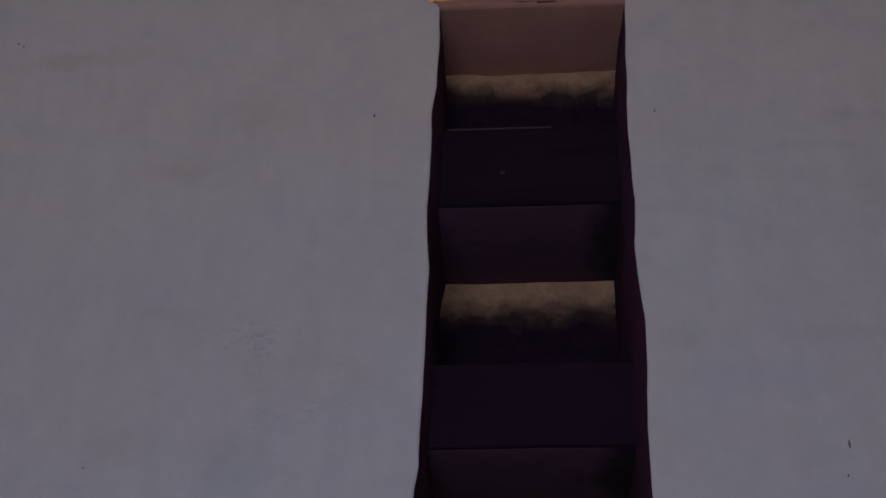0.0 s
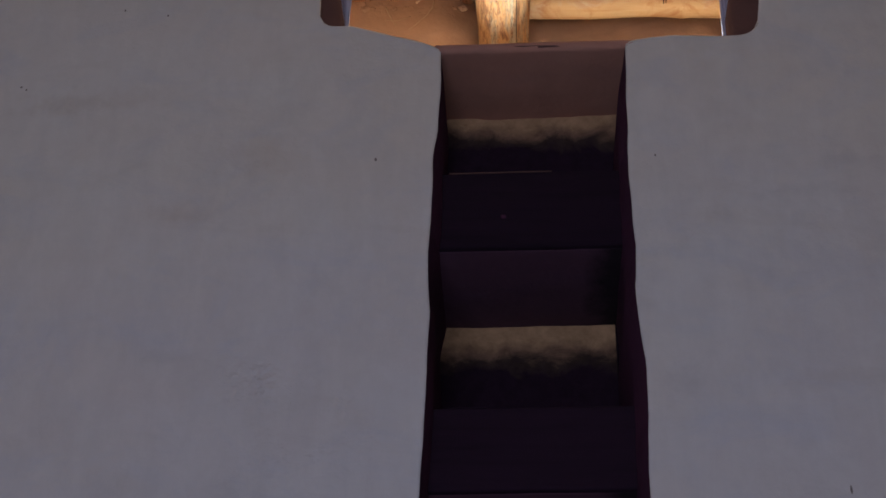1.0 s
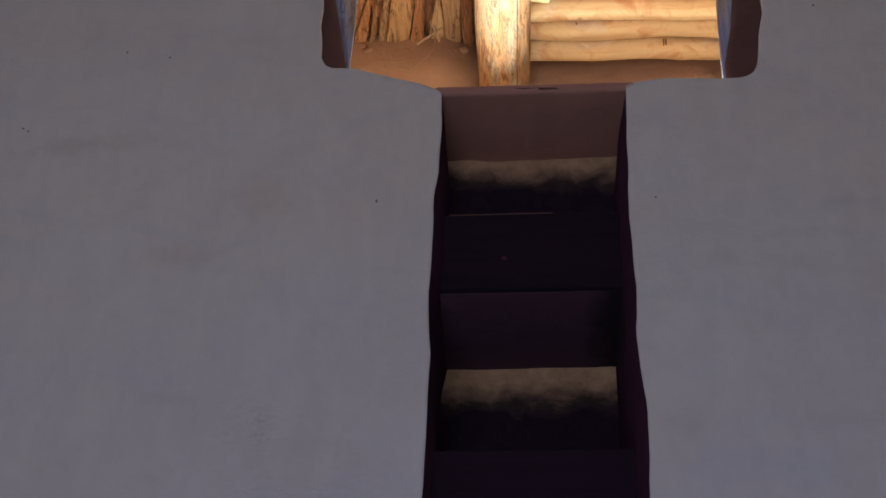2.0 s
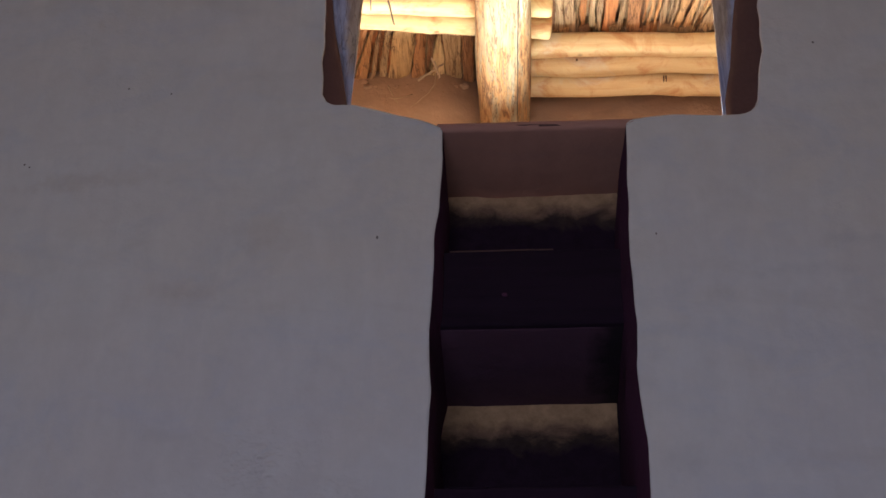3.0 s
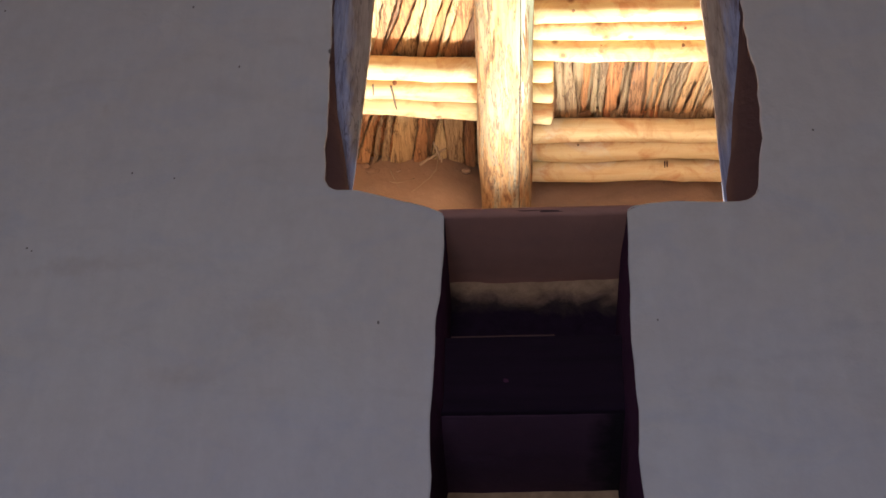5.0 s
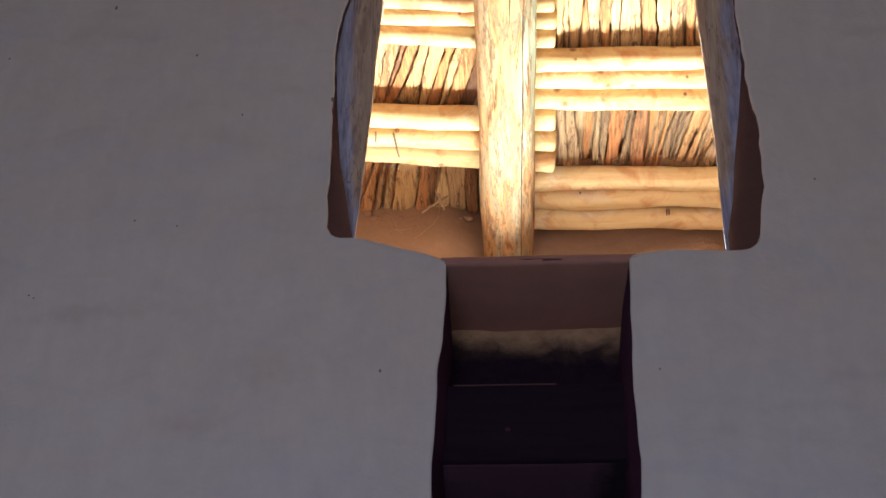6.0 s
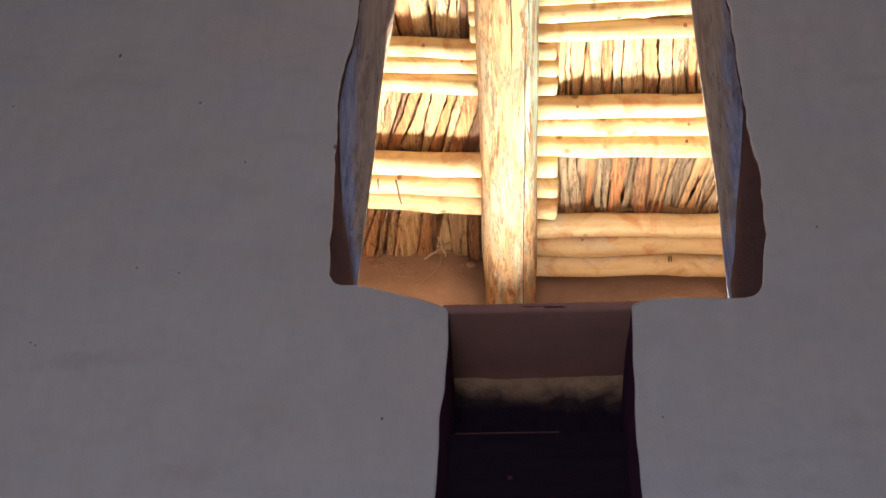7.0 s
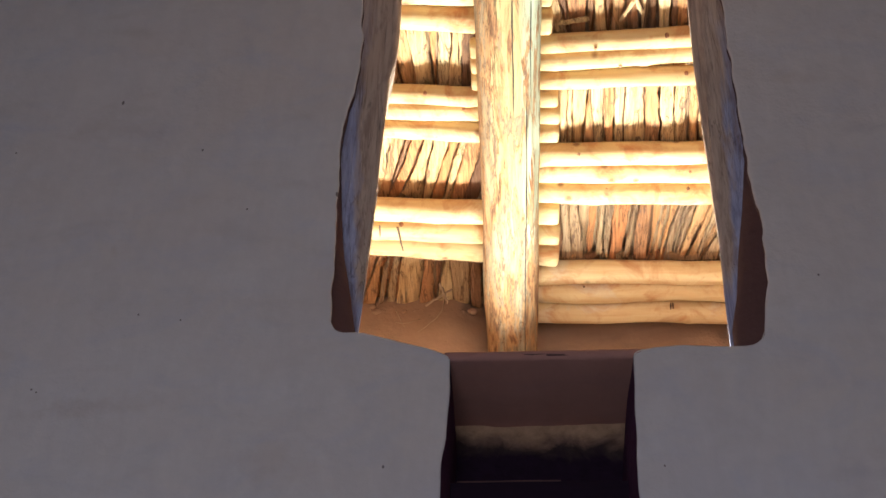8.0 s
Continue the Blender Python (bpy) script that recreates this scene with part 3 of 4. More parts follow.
# ---- slot: the sill and the black cross timbers, bay under bay ----
def slab(name, x0, x1, y0, y1, z0, z1, material, label, category, group="", seed=1.0, round_=0.012, wave=0.006):
    """A hand-shaped bar across the slot: rounded section, wavering surface."""
    prof = []
    for cy, cz, a0 in ((y0 + round_, z0 + round_, 180), (y1 - round_, z0 + round_, 270), (y1 - round_, z1 - round_, 0), (y0 + round_, z1 - round_, 90)):
        for a in (0, 30, 60, 90):
            t = radians(a0 + a)
            prof.append((cy + round_ * math.cos(t), cz + round_ * math.sin(t)))
    xs = steps(x0, x1, 0.015)
    v, f, n = [], [], len(prof)
    for x in xs:
        for y, z in prof:
            w = rough((x, y, z), 5, wave, seed)
            v.append((x, y + w, z + w))
    for i in range(len(xs) - 1):
        for j in range(n):
            a, b = i * n + j, i * n + (j + 1) % n
            f.append((a, b, b + n, a + n))
    f.append(tuple(range(n - 1, -1, -1)))
    f.append(tuple(range(len(v) - n, len(v))))
    return tagged(mesh_object(name, v, f, material), label, category, group)


SILL_BAR = slab("sill", -0.225, 0.325, 0.004, 0.40, 4.412, 4.446, SILL, "reddish-brown mud sill across the top of the slot", "sill", seed=3, wave=0.012)

def cross_timber(zb, zt, seed, base, reach):
    """A black timber across the slot, with its red-daubed underside and thin top-edge strip."""
    body = slab("cross_timber", -0.285, 0.335, 0.10, 0.55, zb, zt, BLACK, "black timber set across the narrow slot", "timber", "timbers in the slot", seed, 0.008, 0.003)
    under = slab("underside", -0.255, 0.275, 0.116, 0.53, zb - 0.0015, zb + 0.012, UNDER, "", "", "", seed, 0.006, 0.003)
    # pale on the first timber: light catching its top edge, put in as colour
    edge = slab("worn_edge", -0.190, reach, 0.0988, 0.106, zt - 0.0024, zt + 0.0008, base, "", "", "", seed, 0.0010, 0.003)
    for ob, label in ((under, "dark red mud underside"), (edge, "thin strip along the upper edge")):
        ob.parent = body
        tagged(ob, label)
    return body


# worn is the edge's material, brown where a lit line is painted
for zb, zt, seed, worn, reach in ((3.820, 4.064, 5.0, REVEAL, 0.09), (3.122, 3.347, 8.0, BLACK, -0.09), (2.46, 2.68, 11.0, BLACK, -0.09)):
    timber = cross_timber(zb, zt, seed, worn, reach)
    if reach > 0:
        bm = bmesh.new()
        bmesh.ops.create_icosphere(bm, subdivisions=2, radius=0.0065)
        for w in bm.verts:
            w.co = Vector((w.co.x * 1.3, w.co.y * 0.5, w.co.z)) * (1 + 0.4 * noise.noise(w.co * 200)) + Vector((-0.043, 0.100, 3.917))
        part("fleck", bm, RED, timber, "small crumb of plaster", True)
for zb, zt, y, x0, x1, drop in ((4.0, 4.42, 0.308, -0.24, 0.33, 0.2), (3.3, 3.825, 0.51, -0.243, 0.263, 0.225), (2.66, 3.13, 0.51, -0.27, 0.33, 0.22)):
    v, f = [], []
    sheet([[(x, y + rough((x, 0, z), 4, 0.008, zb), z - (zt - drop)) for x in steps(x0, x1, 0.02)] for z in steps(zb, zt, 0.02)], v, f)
    ob = mesh_object("slot_back", v, f, SHADED_TAN)
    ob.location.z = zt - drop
    tagged(ob, "tan mud back of the slot, painted black below for shade", "wall", kind="structure")


# black blocks added to keep the recess dark and cover pale gaps
plain_cheek = slab("slot_cheek", 0.264, 0.33, 0.50, 0.57, 3.30, 3.822, BLACK, "black cheek added beside the back of the slot", "wall", seed=7)
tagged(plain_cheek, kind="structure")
tagged(slab("slot_cheek", -0.31, -0.244, 0.50, 0.57, 3.30, 3.822, BLACK, "black cheek added beside the back of the slot", "wall", seed=9), kind="structure")
tagged(slab("slot_depth", -0.31, 0.345, 0.545, 0.572, 2.42, 4.06, BLACK, "black slab added to darken the slot's depth", "wall", seed=10), kind="structure")
# ---- the upper room ----
def plain(name, boxes, material, label, category):
    bm = bmesh.new()
    for b in boxes:
        box(bm, *b)
    return tagged(part(name, bm, material), label, category, kind="structure")


FAR, HC = 2.52, 6.69
plain("wall_upper_side", [(-1.9, -1.7, THICK, 2.8, 3.2, 7.0), (1.8, 2.0, THICK, 2.8, 3.2, 7.0)], MUD, "brown mud side walls of the upper room", "wall")
# unseen doorway, its head set to dim light on the far poles
plain("wall_upper_far", [(-1.7, -1.3, FAR + 0.03, 2.8, 3.2, 7.0), (1.1, 1.8, FAR + 0.03, 2.8, 3.2, 7.0), (-1.3, 1.1, FAR + 0.03, 2.8, 5.42, 7.0)], MUD, "brown mud far wall with a wide low doorway", "wall")
plain("floor_upper", [(-1.7, 1.8, 0.66, 2.8, 3.2, 3.42)], EARTH, "packed earth floor of the upper room", "floor")
# unseen terrace, assumed beneath the lamp outside
plain("terrace", [(-4, 4, 2.8, 9, 3.15, 3.42)], EARTH, "sunlit earth terrace outside the upper room", "terrace")
plain("terrace_base", [(-4, 4, 0.66, 9, -0.2, 3.14)], MUD, "earth mass under the upper room and terrace", "wall")
v, f = [], []
rows = []
for z in steps(5.43, 6.80, 0.03):
    row = []
    for x in steps(-1.7, 1.8, 0.03):
        out, up = max(0.0, min(1.0, (-0.02 - x) / 0.35)), max(0.0, min(1.0, (z - 6.22) / 0.40))
        swell = 0.17 * out * out * (3 - 2 * out) * up * up * (3 - 2 * up)
        row.append((x, FAR - swell + rough((x, 0, z), 4, 0.03, 5), z))
    rows.append(row)
sheet(rows, v, f)
tagged(mesh_object("wall_plaster", v, f, MUD), "swelling brown mud plaster under the ceiling", "wall", kind="structure")


def log(name, a, b, r0, r1, material, sides=18, gap=0.035, bend=0.012, lumps=0.006, seed=0.0, knots=()):
    """A peeled log from a to b with wavering line, uneven girth, knots and rounded cut ends. Its own x axis runs along it."""
    a, b = Vector(a), Vector(b)
    length = (b - a).length
    n = max(6, int(length / gap))
    e1, e2, e3 = min(0.003, length * 0.06), min(0.010, length * 0.18), min(0.03, length * 0.35)
    stations = [0, e1, e2] + list(np.linspace(e3, length - e3, n)) + [length - e2, length - e1, length]
    scale = [0.6, 0.86, 0.97] + [1] * n + [0.97, 0.86, 0.6]
    v, f = [], []
    for s, k in zip(stations, scale):
        u = s / length
        r = (r0 + (r1 - r0) * u) * k
        cy, cz = (rough((u * length, seed * 3.1 + i * 7, 0), 1.6, bend) for i in (1, 2))
        for j in range(sides):
            t = 2 * math.pi * j / sides
            p = Vector((s * 2.2, math.cos(t) * 1.5, math.sin(t) * 1.5))
            rr = r + lumps * noise.noise(p + Vector((0, 0, seed * 5.3))) + 0.5 * lumps * noise.noise(p * 3 + Vector((seed, 0, 0)))
            for ks, kt in knots:
                d2 = ((s - ks) / 0.02) ** 2 + (((t - kt + math.pi) % (2 * math.pi) - math.pi) * r / 0.018) ** 2
                rr += 0.007 * math.exp(-d2)
            v.append((s, cy + rr * math.cos(t), cz + rr * math.sin(t)))
    m = len(stations)
    for i in range(m - 1):
        for j in range(sides):
            p, q = i * sides + j, i * sides + (j + 1) % sides
            f.append((p, q, q + sides, p + sides))
    f.append(tuple(range(sides - 1, -1, -1)))
    f.append(tuple(range((m - 1) * sides, m * sides)))
    ob = mesh_object(name, v, f, material)
    ob.matrix_world = Matrix.Translation(a) @ (b - a).to_track_quat("X", "Z").to_matrix().to_4x4()
    return ob


def beam():
    """The round main beam, with a long drying crack."""
    v, f = [], []
    ys = steps(0.14, 2.62, 0.025)
    cut = 1.5 * math.pi + 0.52
    angles = sorted([2 * math.pi * j / 56 for j in range(56) if abs(2 * math.pi * j / 56 - cut) > 0.075] + [cut + o for o in (-0.07, -0.042, -0.024, 0, 0.024, 0.042, 0.07)])
    sides = len(angles)

    def skin(t, y):
        p = Vector((math.cos(t) * 1.2, y * 1.1, math.sin(t) * 1.2))
        return 0.132 - 0.012 * (y - 0.3) / 2.1 + 0.010 * noise.noise(p) + 0.006 * noise.noise(p * 3.1) + 0.003 * noise.noise(Vector((p.x * 9, p.y * 2, p.z * 9)))

    def put(t, y, rr):
        cx = -0.034 - 0.026 * (y - 0.3) / 2.1
        return (cx + rr * math.cos(t), y, 6.51 + rr * math.sin(t))

    for y in ys:
        for t in angles:
            v.append(put(t, y, skin(t, y)))
    for i in range(len(ys) - 1):
        for j in range(sides):
            p, q = i * sides + j, i * sides + (j + 1) % sides
            f.append((p, p + sides, q + sides, q))
    ob = mesh_object("ceiling_beam", v, f, BEAM)
    for y0, y1, at in ((0.70, 2.60, cut), (0.16, 0.86, cut - 0.42), (0.20, 0.75, cut + 0.15)):
        v, f = [], []
        rows = []
        for y in steps(y0, y1, 0.02):
            t = at + 0.05 * noise.noise(Vector((at, y * 1.5, 3))) + 0.015 * noise.noise(Vector((at, y * 9, 5)))
            w = (0.020 + 0.010 * noise.noise(Vector((y * 5, at, 1)))) * min(1.0, 0.2 + 6 * min(y - y0, y1 - y))
            rows.append([put(t - w, y, skin(t - w, y) + 0.0006), put(t, y, skin(t, y) + 0.0012), put(t + w, y, skin(t + w, y) + 0.0006)])
        sheet(rows, v, f)
        crack = tagged(mesh_object("drying_crack", v, f, CRACK), "thin dark drying crack")
        crack.parent = ob
    return tagged(ob, "thick round weathered log beam with peeling patches and a crack", "beam")


beam()

rng = random.Random(4)
# poles: which side, y at x = 0, slope, thickness, the inner end
POLES = [
    (1, 2.085, 0.030, 0.118, -0.10), (1, 2.200, 0.030, 0.130, -0.10), (1, 2.340, 0.040, 0.132, -0.10),
    (1, 1.322, 0.010, 0.108, -0.12), (1, 1.420, 0.035, 0.126, -0.12), (1, 1.545, 0.035, 0.118, -0.12),
    (1, 0.714, -0.030, 0.088, -0.20), (1, 0.800, -0.035, 0.094, -0.20), (1, 0.893, 0.012, 0.092, -0.20),
    (1, 0.140, 0.000, 0.10, -0.20), (1, 0.250, 0.000, 0.10, -0.20),
    (-1, 1.668, 0.045, 0.120, 0.170), (-1, 1.800, 0.075, 0.122, 0.172), (-1, 1.940, 0.13, 0.122, 0.168),
    (-1, 0.985, 0.060, 0.088, 0.165), (-1, 1.080, 0.066, 0.094, 0.172), (-1, 1.180, 0.068, 0.100, 0.168),
    (-1, 0.580, 0.070, 0.120, 0.140), (-1, 0.460, 0.060, 0.10, 0.140), (-1, 0.350, 0.060, 0.10, 0.140),
]
pole_row = []
for i, (side, y0, slope, d, inner) in enumerate(POLES):
    outer = side * (1.35 if side > 0 else 1.25)
    kn = [(rng.uniform(0.1, 1.2), rng.uniform(3.6, 5.6)) for _ in range(3)]
    ob = log("ceiling_pole", (inner, y0 + slope * inner, HC + rng.uniform(-0.006, 0.006)), (outer, y0 + slope * outer, HC + rng.uniform(-0.008, 0.008)), d * 0.485, d * 0.485 * rng.uniform(0.93, 1.03), STAINED if y0 > 2 else POLE, seed=i * 1.37, knots=kn)
    tagged(ob, "rust-stained peeled ceiling pole beside the far wall" if y0 > 2 else "peeled pale ceiling pole lying on the log beam", "pole", "ceiling poles")
    pole_row.append(ob)


# ---- split cedar over the poles, and the roof above ----
# strips of ceiling between the poles: x where the pieces begin, y from and to, lean of the first and last piece, pieces as (width, wood)
STRIPS = [
    (0.178, 1.40, 2.10, 0.03, -0.24, [(0.034, "grey"), (0.054, "grey"), (0.040, "grey"), (0.042, "orange"), (0.034, "grey"), (0.040, "grey"), (0.078, "orange"), (0.024, "grey"), (0.076, "orange"), (0.040, "orange"), (0.034, "orange"), (0.036, "orange"), (0.038, "grey"), (0.026, "grey"), (0.024, "grey"), (0.052, "orange"), (0.034, "orange"), (0.032, "grey")]),
    (0.165, 0.76, 1.46, 0.03, 0.06, [(0.038, "pale"), (0.026, "pale"), (0.062, "pale"), (0.020, "orange"), (0.050, "pale"), (0.050, "orange"), (0.038, "pale"), (0.088, "pale"), (0.064, "orange"), (0.066, "pale"), (0.054, "pale"), (0.054, "orange")]),
    (0.120, 0.10, 0.84, 0.10, -0.10, [(0.036, "pale"), (0.034, "brown"), (0.085, "orange"), (0.036, "brown"), (0.034, "pale"), (0.046, "brown"), (0.055, "orange"), (0.050, "brown"), (0.044, "pale"), (0.030, "brown"), (0.050, "pale"), (0.034, "brown"), (0.055, "orange"), (0.034, "brown"), (0.05, "pale")]),
    (0.120, 2.04, 2.64, 0.0, 0.0, [(0.08, "brown"), (0.07, "orange"), (0.09, "brown")]),
    (-0.760, 1.70, 2.43, -0.30, 0.05, [(0.050, "orange"), (0.045, "orange"), (0.034, "grey"), (0.052, "grey"), (0.110, "pale"), (0.046, "orange"), (0.042, "brown"), (0.034, "pale"), (0.094, "grey"), (0.048, "brown"), (0.060, "brown")]),
    (-0.645, 0.98, 1.68, -0.30, -0.24, [(0.062, "pale"), (0.056, "orange"), (0.030, "brown"), (0.048, "orange"), (0.058, "pale"), (0.070, "pale"), (0.042, "orange"), (0.040, "pale"), (0.066, "orange"), (0.050, "brown")]),
    (-0.520, 0.40, 1.06, 0.05, -0.06, [(0.062, "orange"), (0.074, "pale"), (0.050, "orange"), (0.056, "pale"), (0.024, "pale"), (0.028, "pale"), (0.044, "brown"), (0.060, "brown")]),
    (-0.480, 0.10, 0.52, 0.0, 0.0, [(0.06, "pale"), (0.05, "orange"), (0.08, "pale"), (0.05, "brown")]),
]


def splints():
    """Riven pieces side by side over the poles, ragged at edges and ends, with a second and third bed above them."""
    r = random.Random(11)
    v, f, which = [], [], []
    woods = list(SPLINTS)

    def piece(left, right, ya, yb, z, thick, roll, wood_name, seed):
        base, n = len(v), 20
        end = r.uniform(-0.5, 0.5)
        for k in range(n):
            y = ya + (yb - ya) * k / (n - 1)
            a, b = left(y), right(y)
            a += 0.005 * noise.noise(Vector((seed, y * 16, 1))) + 0.006 * noise.noise(Vector((seed, y * 38, 2)))
            b += 0.005 * noise.noise(Vector((seed, y * 16, 5))) + 0.006 * noise.noise(Vector((seed, y * 38, 6)))
            if b - a < 0.006:
                a, b = (a + b) / 2 - 0.003, (a + b) / 2 + 0.003
            w = b - a
            zz = z + 0.008 * noise.noise(Vector((seed, y * 4, 8)))
            rim = thick * (0.35 + 0.25 * noise.noise(Vector((seed, y * 24, 11))))
            for u, dz in ((0, rim), (0.07, 0.002), (0.36, -0.002), (0.68, 0.001), (0.94, 0.003), (1, rim), (1, thick), (0, thick)):
                ridge = 0.004 * noise.noise(Vector((seed + u * 7, y * 5, 3))) if 0 < u < 1 else 0
                skew = end * w * (u - 0.5) if k in (0, n - 1) else 0
                v.append((a + w * u, y + skew, zz + dz + ridge + roll * w * (u - 0.5)))
        for k in range(n - 1):
            for j in range(8):
                p, q = base + k * 8 + j, base + k * 8 + (j + 1) % 8
                f.append((p, p + 8, q + 8, q))
        f.append(tuple(base + j for j in range(8)))
        f.append(tuple(base + (n - 1) * 8 + 7 - j for j in range(8)))
        which.extend([woods.index(wood_name)] * ((n - 1) * 8 + 2))

    for b, (x0, y0, y1, lean0, lean1, row) in enumerate(STRIPS):
        mid = (y0 + y1) / 2
        total = sum(w for w, _ in row)
        limit = 1.40 if x0 > 0 else 0.0
        before = []
        x = x0
        while x > (0.0 if x0 > 0 else -1.30):
            w = r.uniform(0.03, 0.08)
            x -= w
            before.insert(0, (w, r.choice(("pale", "orange", "grey", "brown"))))
        row = before + row
        while x + sum(w for w, _ in row) < limit:
            row = row + [(r.uniform(0.03, 0.09), r.choice(("pale", "orange", "grey")))]

        def edge(at, lean, seed):
            return lambda y: at + lean * (y - mid) + 0.010 * noise.noise(Vector((seed, y * 4.5, b)))

        old = edge(x, lean0, x * 40)
        for w, wood_name in row:
            x += w
            u = min(1.0, max(0.0, (x - x0) / total))
            now = edge(x, lean0 + (lean1 - lean0) * u + r.gauss(0, 0.045), x * 40)
            gap = r.choice((0.002, 0.003, 0.005, 0.008, 0.013))
            piece(lambda y, g=gap, e=old: e(y) + g, lambda y, g=gap, e=now: e(y) - g * 0.5, y0 + r.uniform(-0.03, 0.05), y1 - abs(r.gauss(0, 0.022)),
                  HC + 0.058 + r.uniform(0, 0.016), r.uniform(0.010, 0.020), r.uniform(-0.22, 0.22), wood_name, x * 13 + b)
            old = now
        for layer in (1, 2):
            x = 0.0 if x0 > 0 else -1.30
            while x < limit:
                w = r.uniform(0.04, 0.10)
                lean = r.gauss(0, 0.08)
                piece(lambda y, c=x, k=lean: c + k * (y - mid), lambda y, c=x + w, k=lean: c + k * (y - mid), y0 + r.uniform(-0.05, 0.05), y1 + r.uniform(-0.02, 0.05),
                      HC + 0.064 + 0.026 * layer + r.uniform(0, 0.01), 0.012, r.uniform(-0.1, 0.1), r.choice(("orange", "brown", "grey")), x * 17 + b + layer * 31)
                x += w + r.uniform(0.0, 0.012)
    ob = mesh_object("ceiling", v, f, SPLINTS[woods[0]], smooth=False)
    for name in woods[1:]:
        ob.data.materials.append(SPLINTS[name])
    ob.data.polygons.foreach_set("material_index", which)
    return tagged(ob, "ceiling of split cedar pieces laid over poles", "ceiling", kind="structure")


splints()


def broken_piece(a, b, width, seed):
    """A snapped cedar piece that lies loose under the ceiling: flat, split at its ends."""
    a, b = Vector(a), Vector(b)
    way = (b - a).normalized()
    side = way.cross(Vector((0, 0, 1))).normalized()
    v, f, n = [], [], 9
    for k in range(n):
        u = k / (n - 1)
        c = a + (b - a) * u
        w = width * (1 + 0.35 * noise.noise(Vector((u * 4, seed, 0)))) * (0.55 if k in (0, n - 1) else 1)
        for lateral, dz in ((-1, 0.002), (-0.2, -0.004), (1, 0.001), (1, 0.010), (-1, 0.012)):
            v.append(c + side * w * lateral / 2 + Vector((0, 0, dz + 0.003 * noise.noise(Vector((u * 6, lateral, seed))))))
    for k in range(n - 1):
        for j in range(5):
            p, q = k * 5 + j, k * 5 + (j + 1) % 5
            f.append((p, p + 5, q + 5, q))
    f.append((0, 1, 2, 3, 4))
    f.append(tuple((n - 1) * 5 + 4 - j for j in range(5)))
    return tagged(mesh_object("broken_splint", v, f, SPLINTS["pale"], smooth=False), "snapped pale cedar piece caught under the ceiling", "splint", "broken splints")


for a, b, width in (((0.166, 0.645, 6.735), (0.292, 0.622, 6.735), 0.022), ((0.420, 0.640, 6.738), (0.478, 0.530, 6.738), 0.016), ((0.470, 0.520, 6.742), (0.512, 0.615, 6.742), 0.016)):
    broken_piece(a, b, width, a[0] * 9)
plain("roof", [(-1.9, 2.0, THICK, 2.8, 6.86, 7.0)], MUD, "earth roof over the cedar ceiling", "roof")


# ---- posts at the sides of the upper opening ----
def post(name, side, points, label):
    """A weathered trunk set against the reveal. points: z, x of its inner edge, radius."""
    v, f, outer, sides = [], [], [], 44
    zs = steps(points[0][0], points[-1][0], 0.03)
    for z in zs:
        edge = float(np.interp(z, [p[0] for p in points], [p[1] for p in points]))
        r = float(np.interp(z, [p[0] for p in points], [p[2] for p in points]))
        for j in range(sides):
            t = 2 * math.pi * j / sides
            p = Vector((math.cos(t) * 1.4, math.sin(t) * 1.4, z * 1.2 + side * 5))
            rr = r * (1 + 0.10 * noise.noise(p) + 0.06 * noise.noise(Vector((p.x * 6, p.y * 6, p.z))))
            c, n = math.cos(t), math.sin(t)
            c, n = math.copysign(abs(c) ** 0.3, c), math.copysign(abs(n) ** 0.3, n)
            deep = max(0.03, min(0.125, 1.5 * r))
            v.append((edge + side * r + rr * c * (1.33 - 0.34 * (n + 1)), 0.155 + deep * rr / r * n, z))
            outer.append(0.5 + 0.5 * side * c)
    for i in range(len(zs) - 1):
        for j in range(sides):
            p, q = i * sides + j, i * sides + (j + 1) % sides
            f.append((p, q, q + sides, p + sides))
    f.append(tuple(range(sides - 1, -1, -1)))
    ob = mesh_object(name, v, f, POST)
    ob.data.attributes.new("outer", "FLOAT", "POINT").data.foreach_set("value", outer)
    return tagged(ob, label, "post", "door posts")


post("door_post", -1, [(4.50, -0.50, 0.010), (4.62, -0.495, 0.014), (4.79, -0.486, 0.024), (4.97, -0.480, 0.046), (5.17, -0.472, 0.063), (5.33, -0.471, 0.070), (5.43, -0.466, 0.074), (5.57, -0.461, 0.080), (5.70, -0.456, 0.086), (5.78, -0.441, 0.095), (5.88, -0.435, 0.098), (6.03, -0.434, 0.100), (6.5, -0.445, 0.105)], "grey weathered trunk post beside the opening")
post("door_post", 1, [(4.45, 0.60, 0.010), (4.62, 0.60, 0.013), (4.79, 0.605, 0.022), (4.98, 0.610, 0.042), (5.16, 0.607, 0.062), (5.42, 0.607, 0.080), (5.71, 0.613, 0.088), (6.18, 0.630, 0.095), (6.5, 0.635, 0.095)], "grey weathered trunk post beside the opening")


def mud_fill(side, points, label):
    """Brown mud packed between post and wall; points: z, x of its edge by the post."""
    table = TEE_L if side < 0 else TEE_R
    rows = []
    for z in steps(points[0][0], points[-1][0], 0.02):
        a = along(points, z)
        b = along(table, z) + side * 0.03
        row = []
        for u in np.linspace(0, 1, 9):
            x = a + (b - a) * u
            row.append((x, 0.034 - 0.020 * u + 0.02 * (1 - u) ** 3 + rough((x, 0, z), 7, 0.005, 4), z))
        row = [(a, 0.25, z)] + row
        rows.append(row if side > 0 else row)
    v, f = [], []
    sheet(rows, v, f)
    return tagged(mesh_object("mud_fill", v, f, REVEAL), label, "mud", "mud beside the posts")


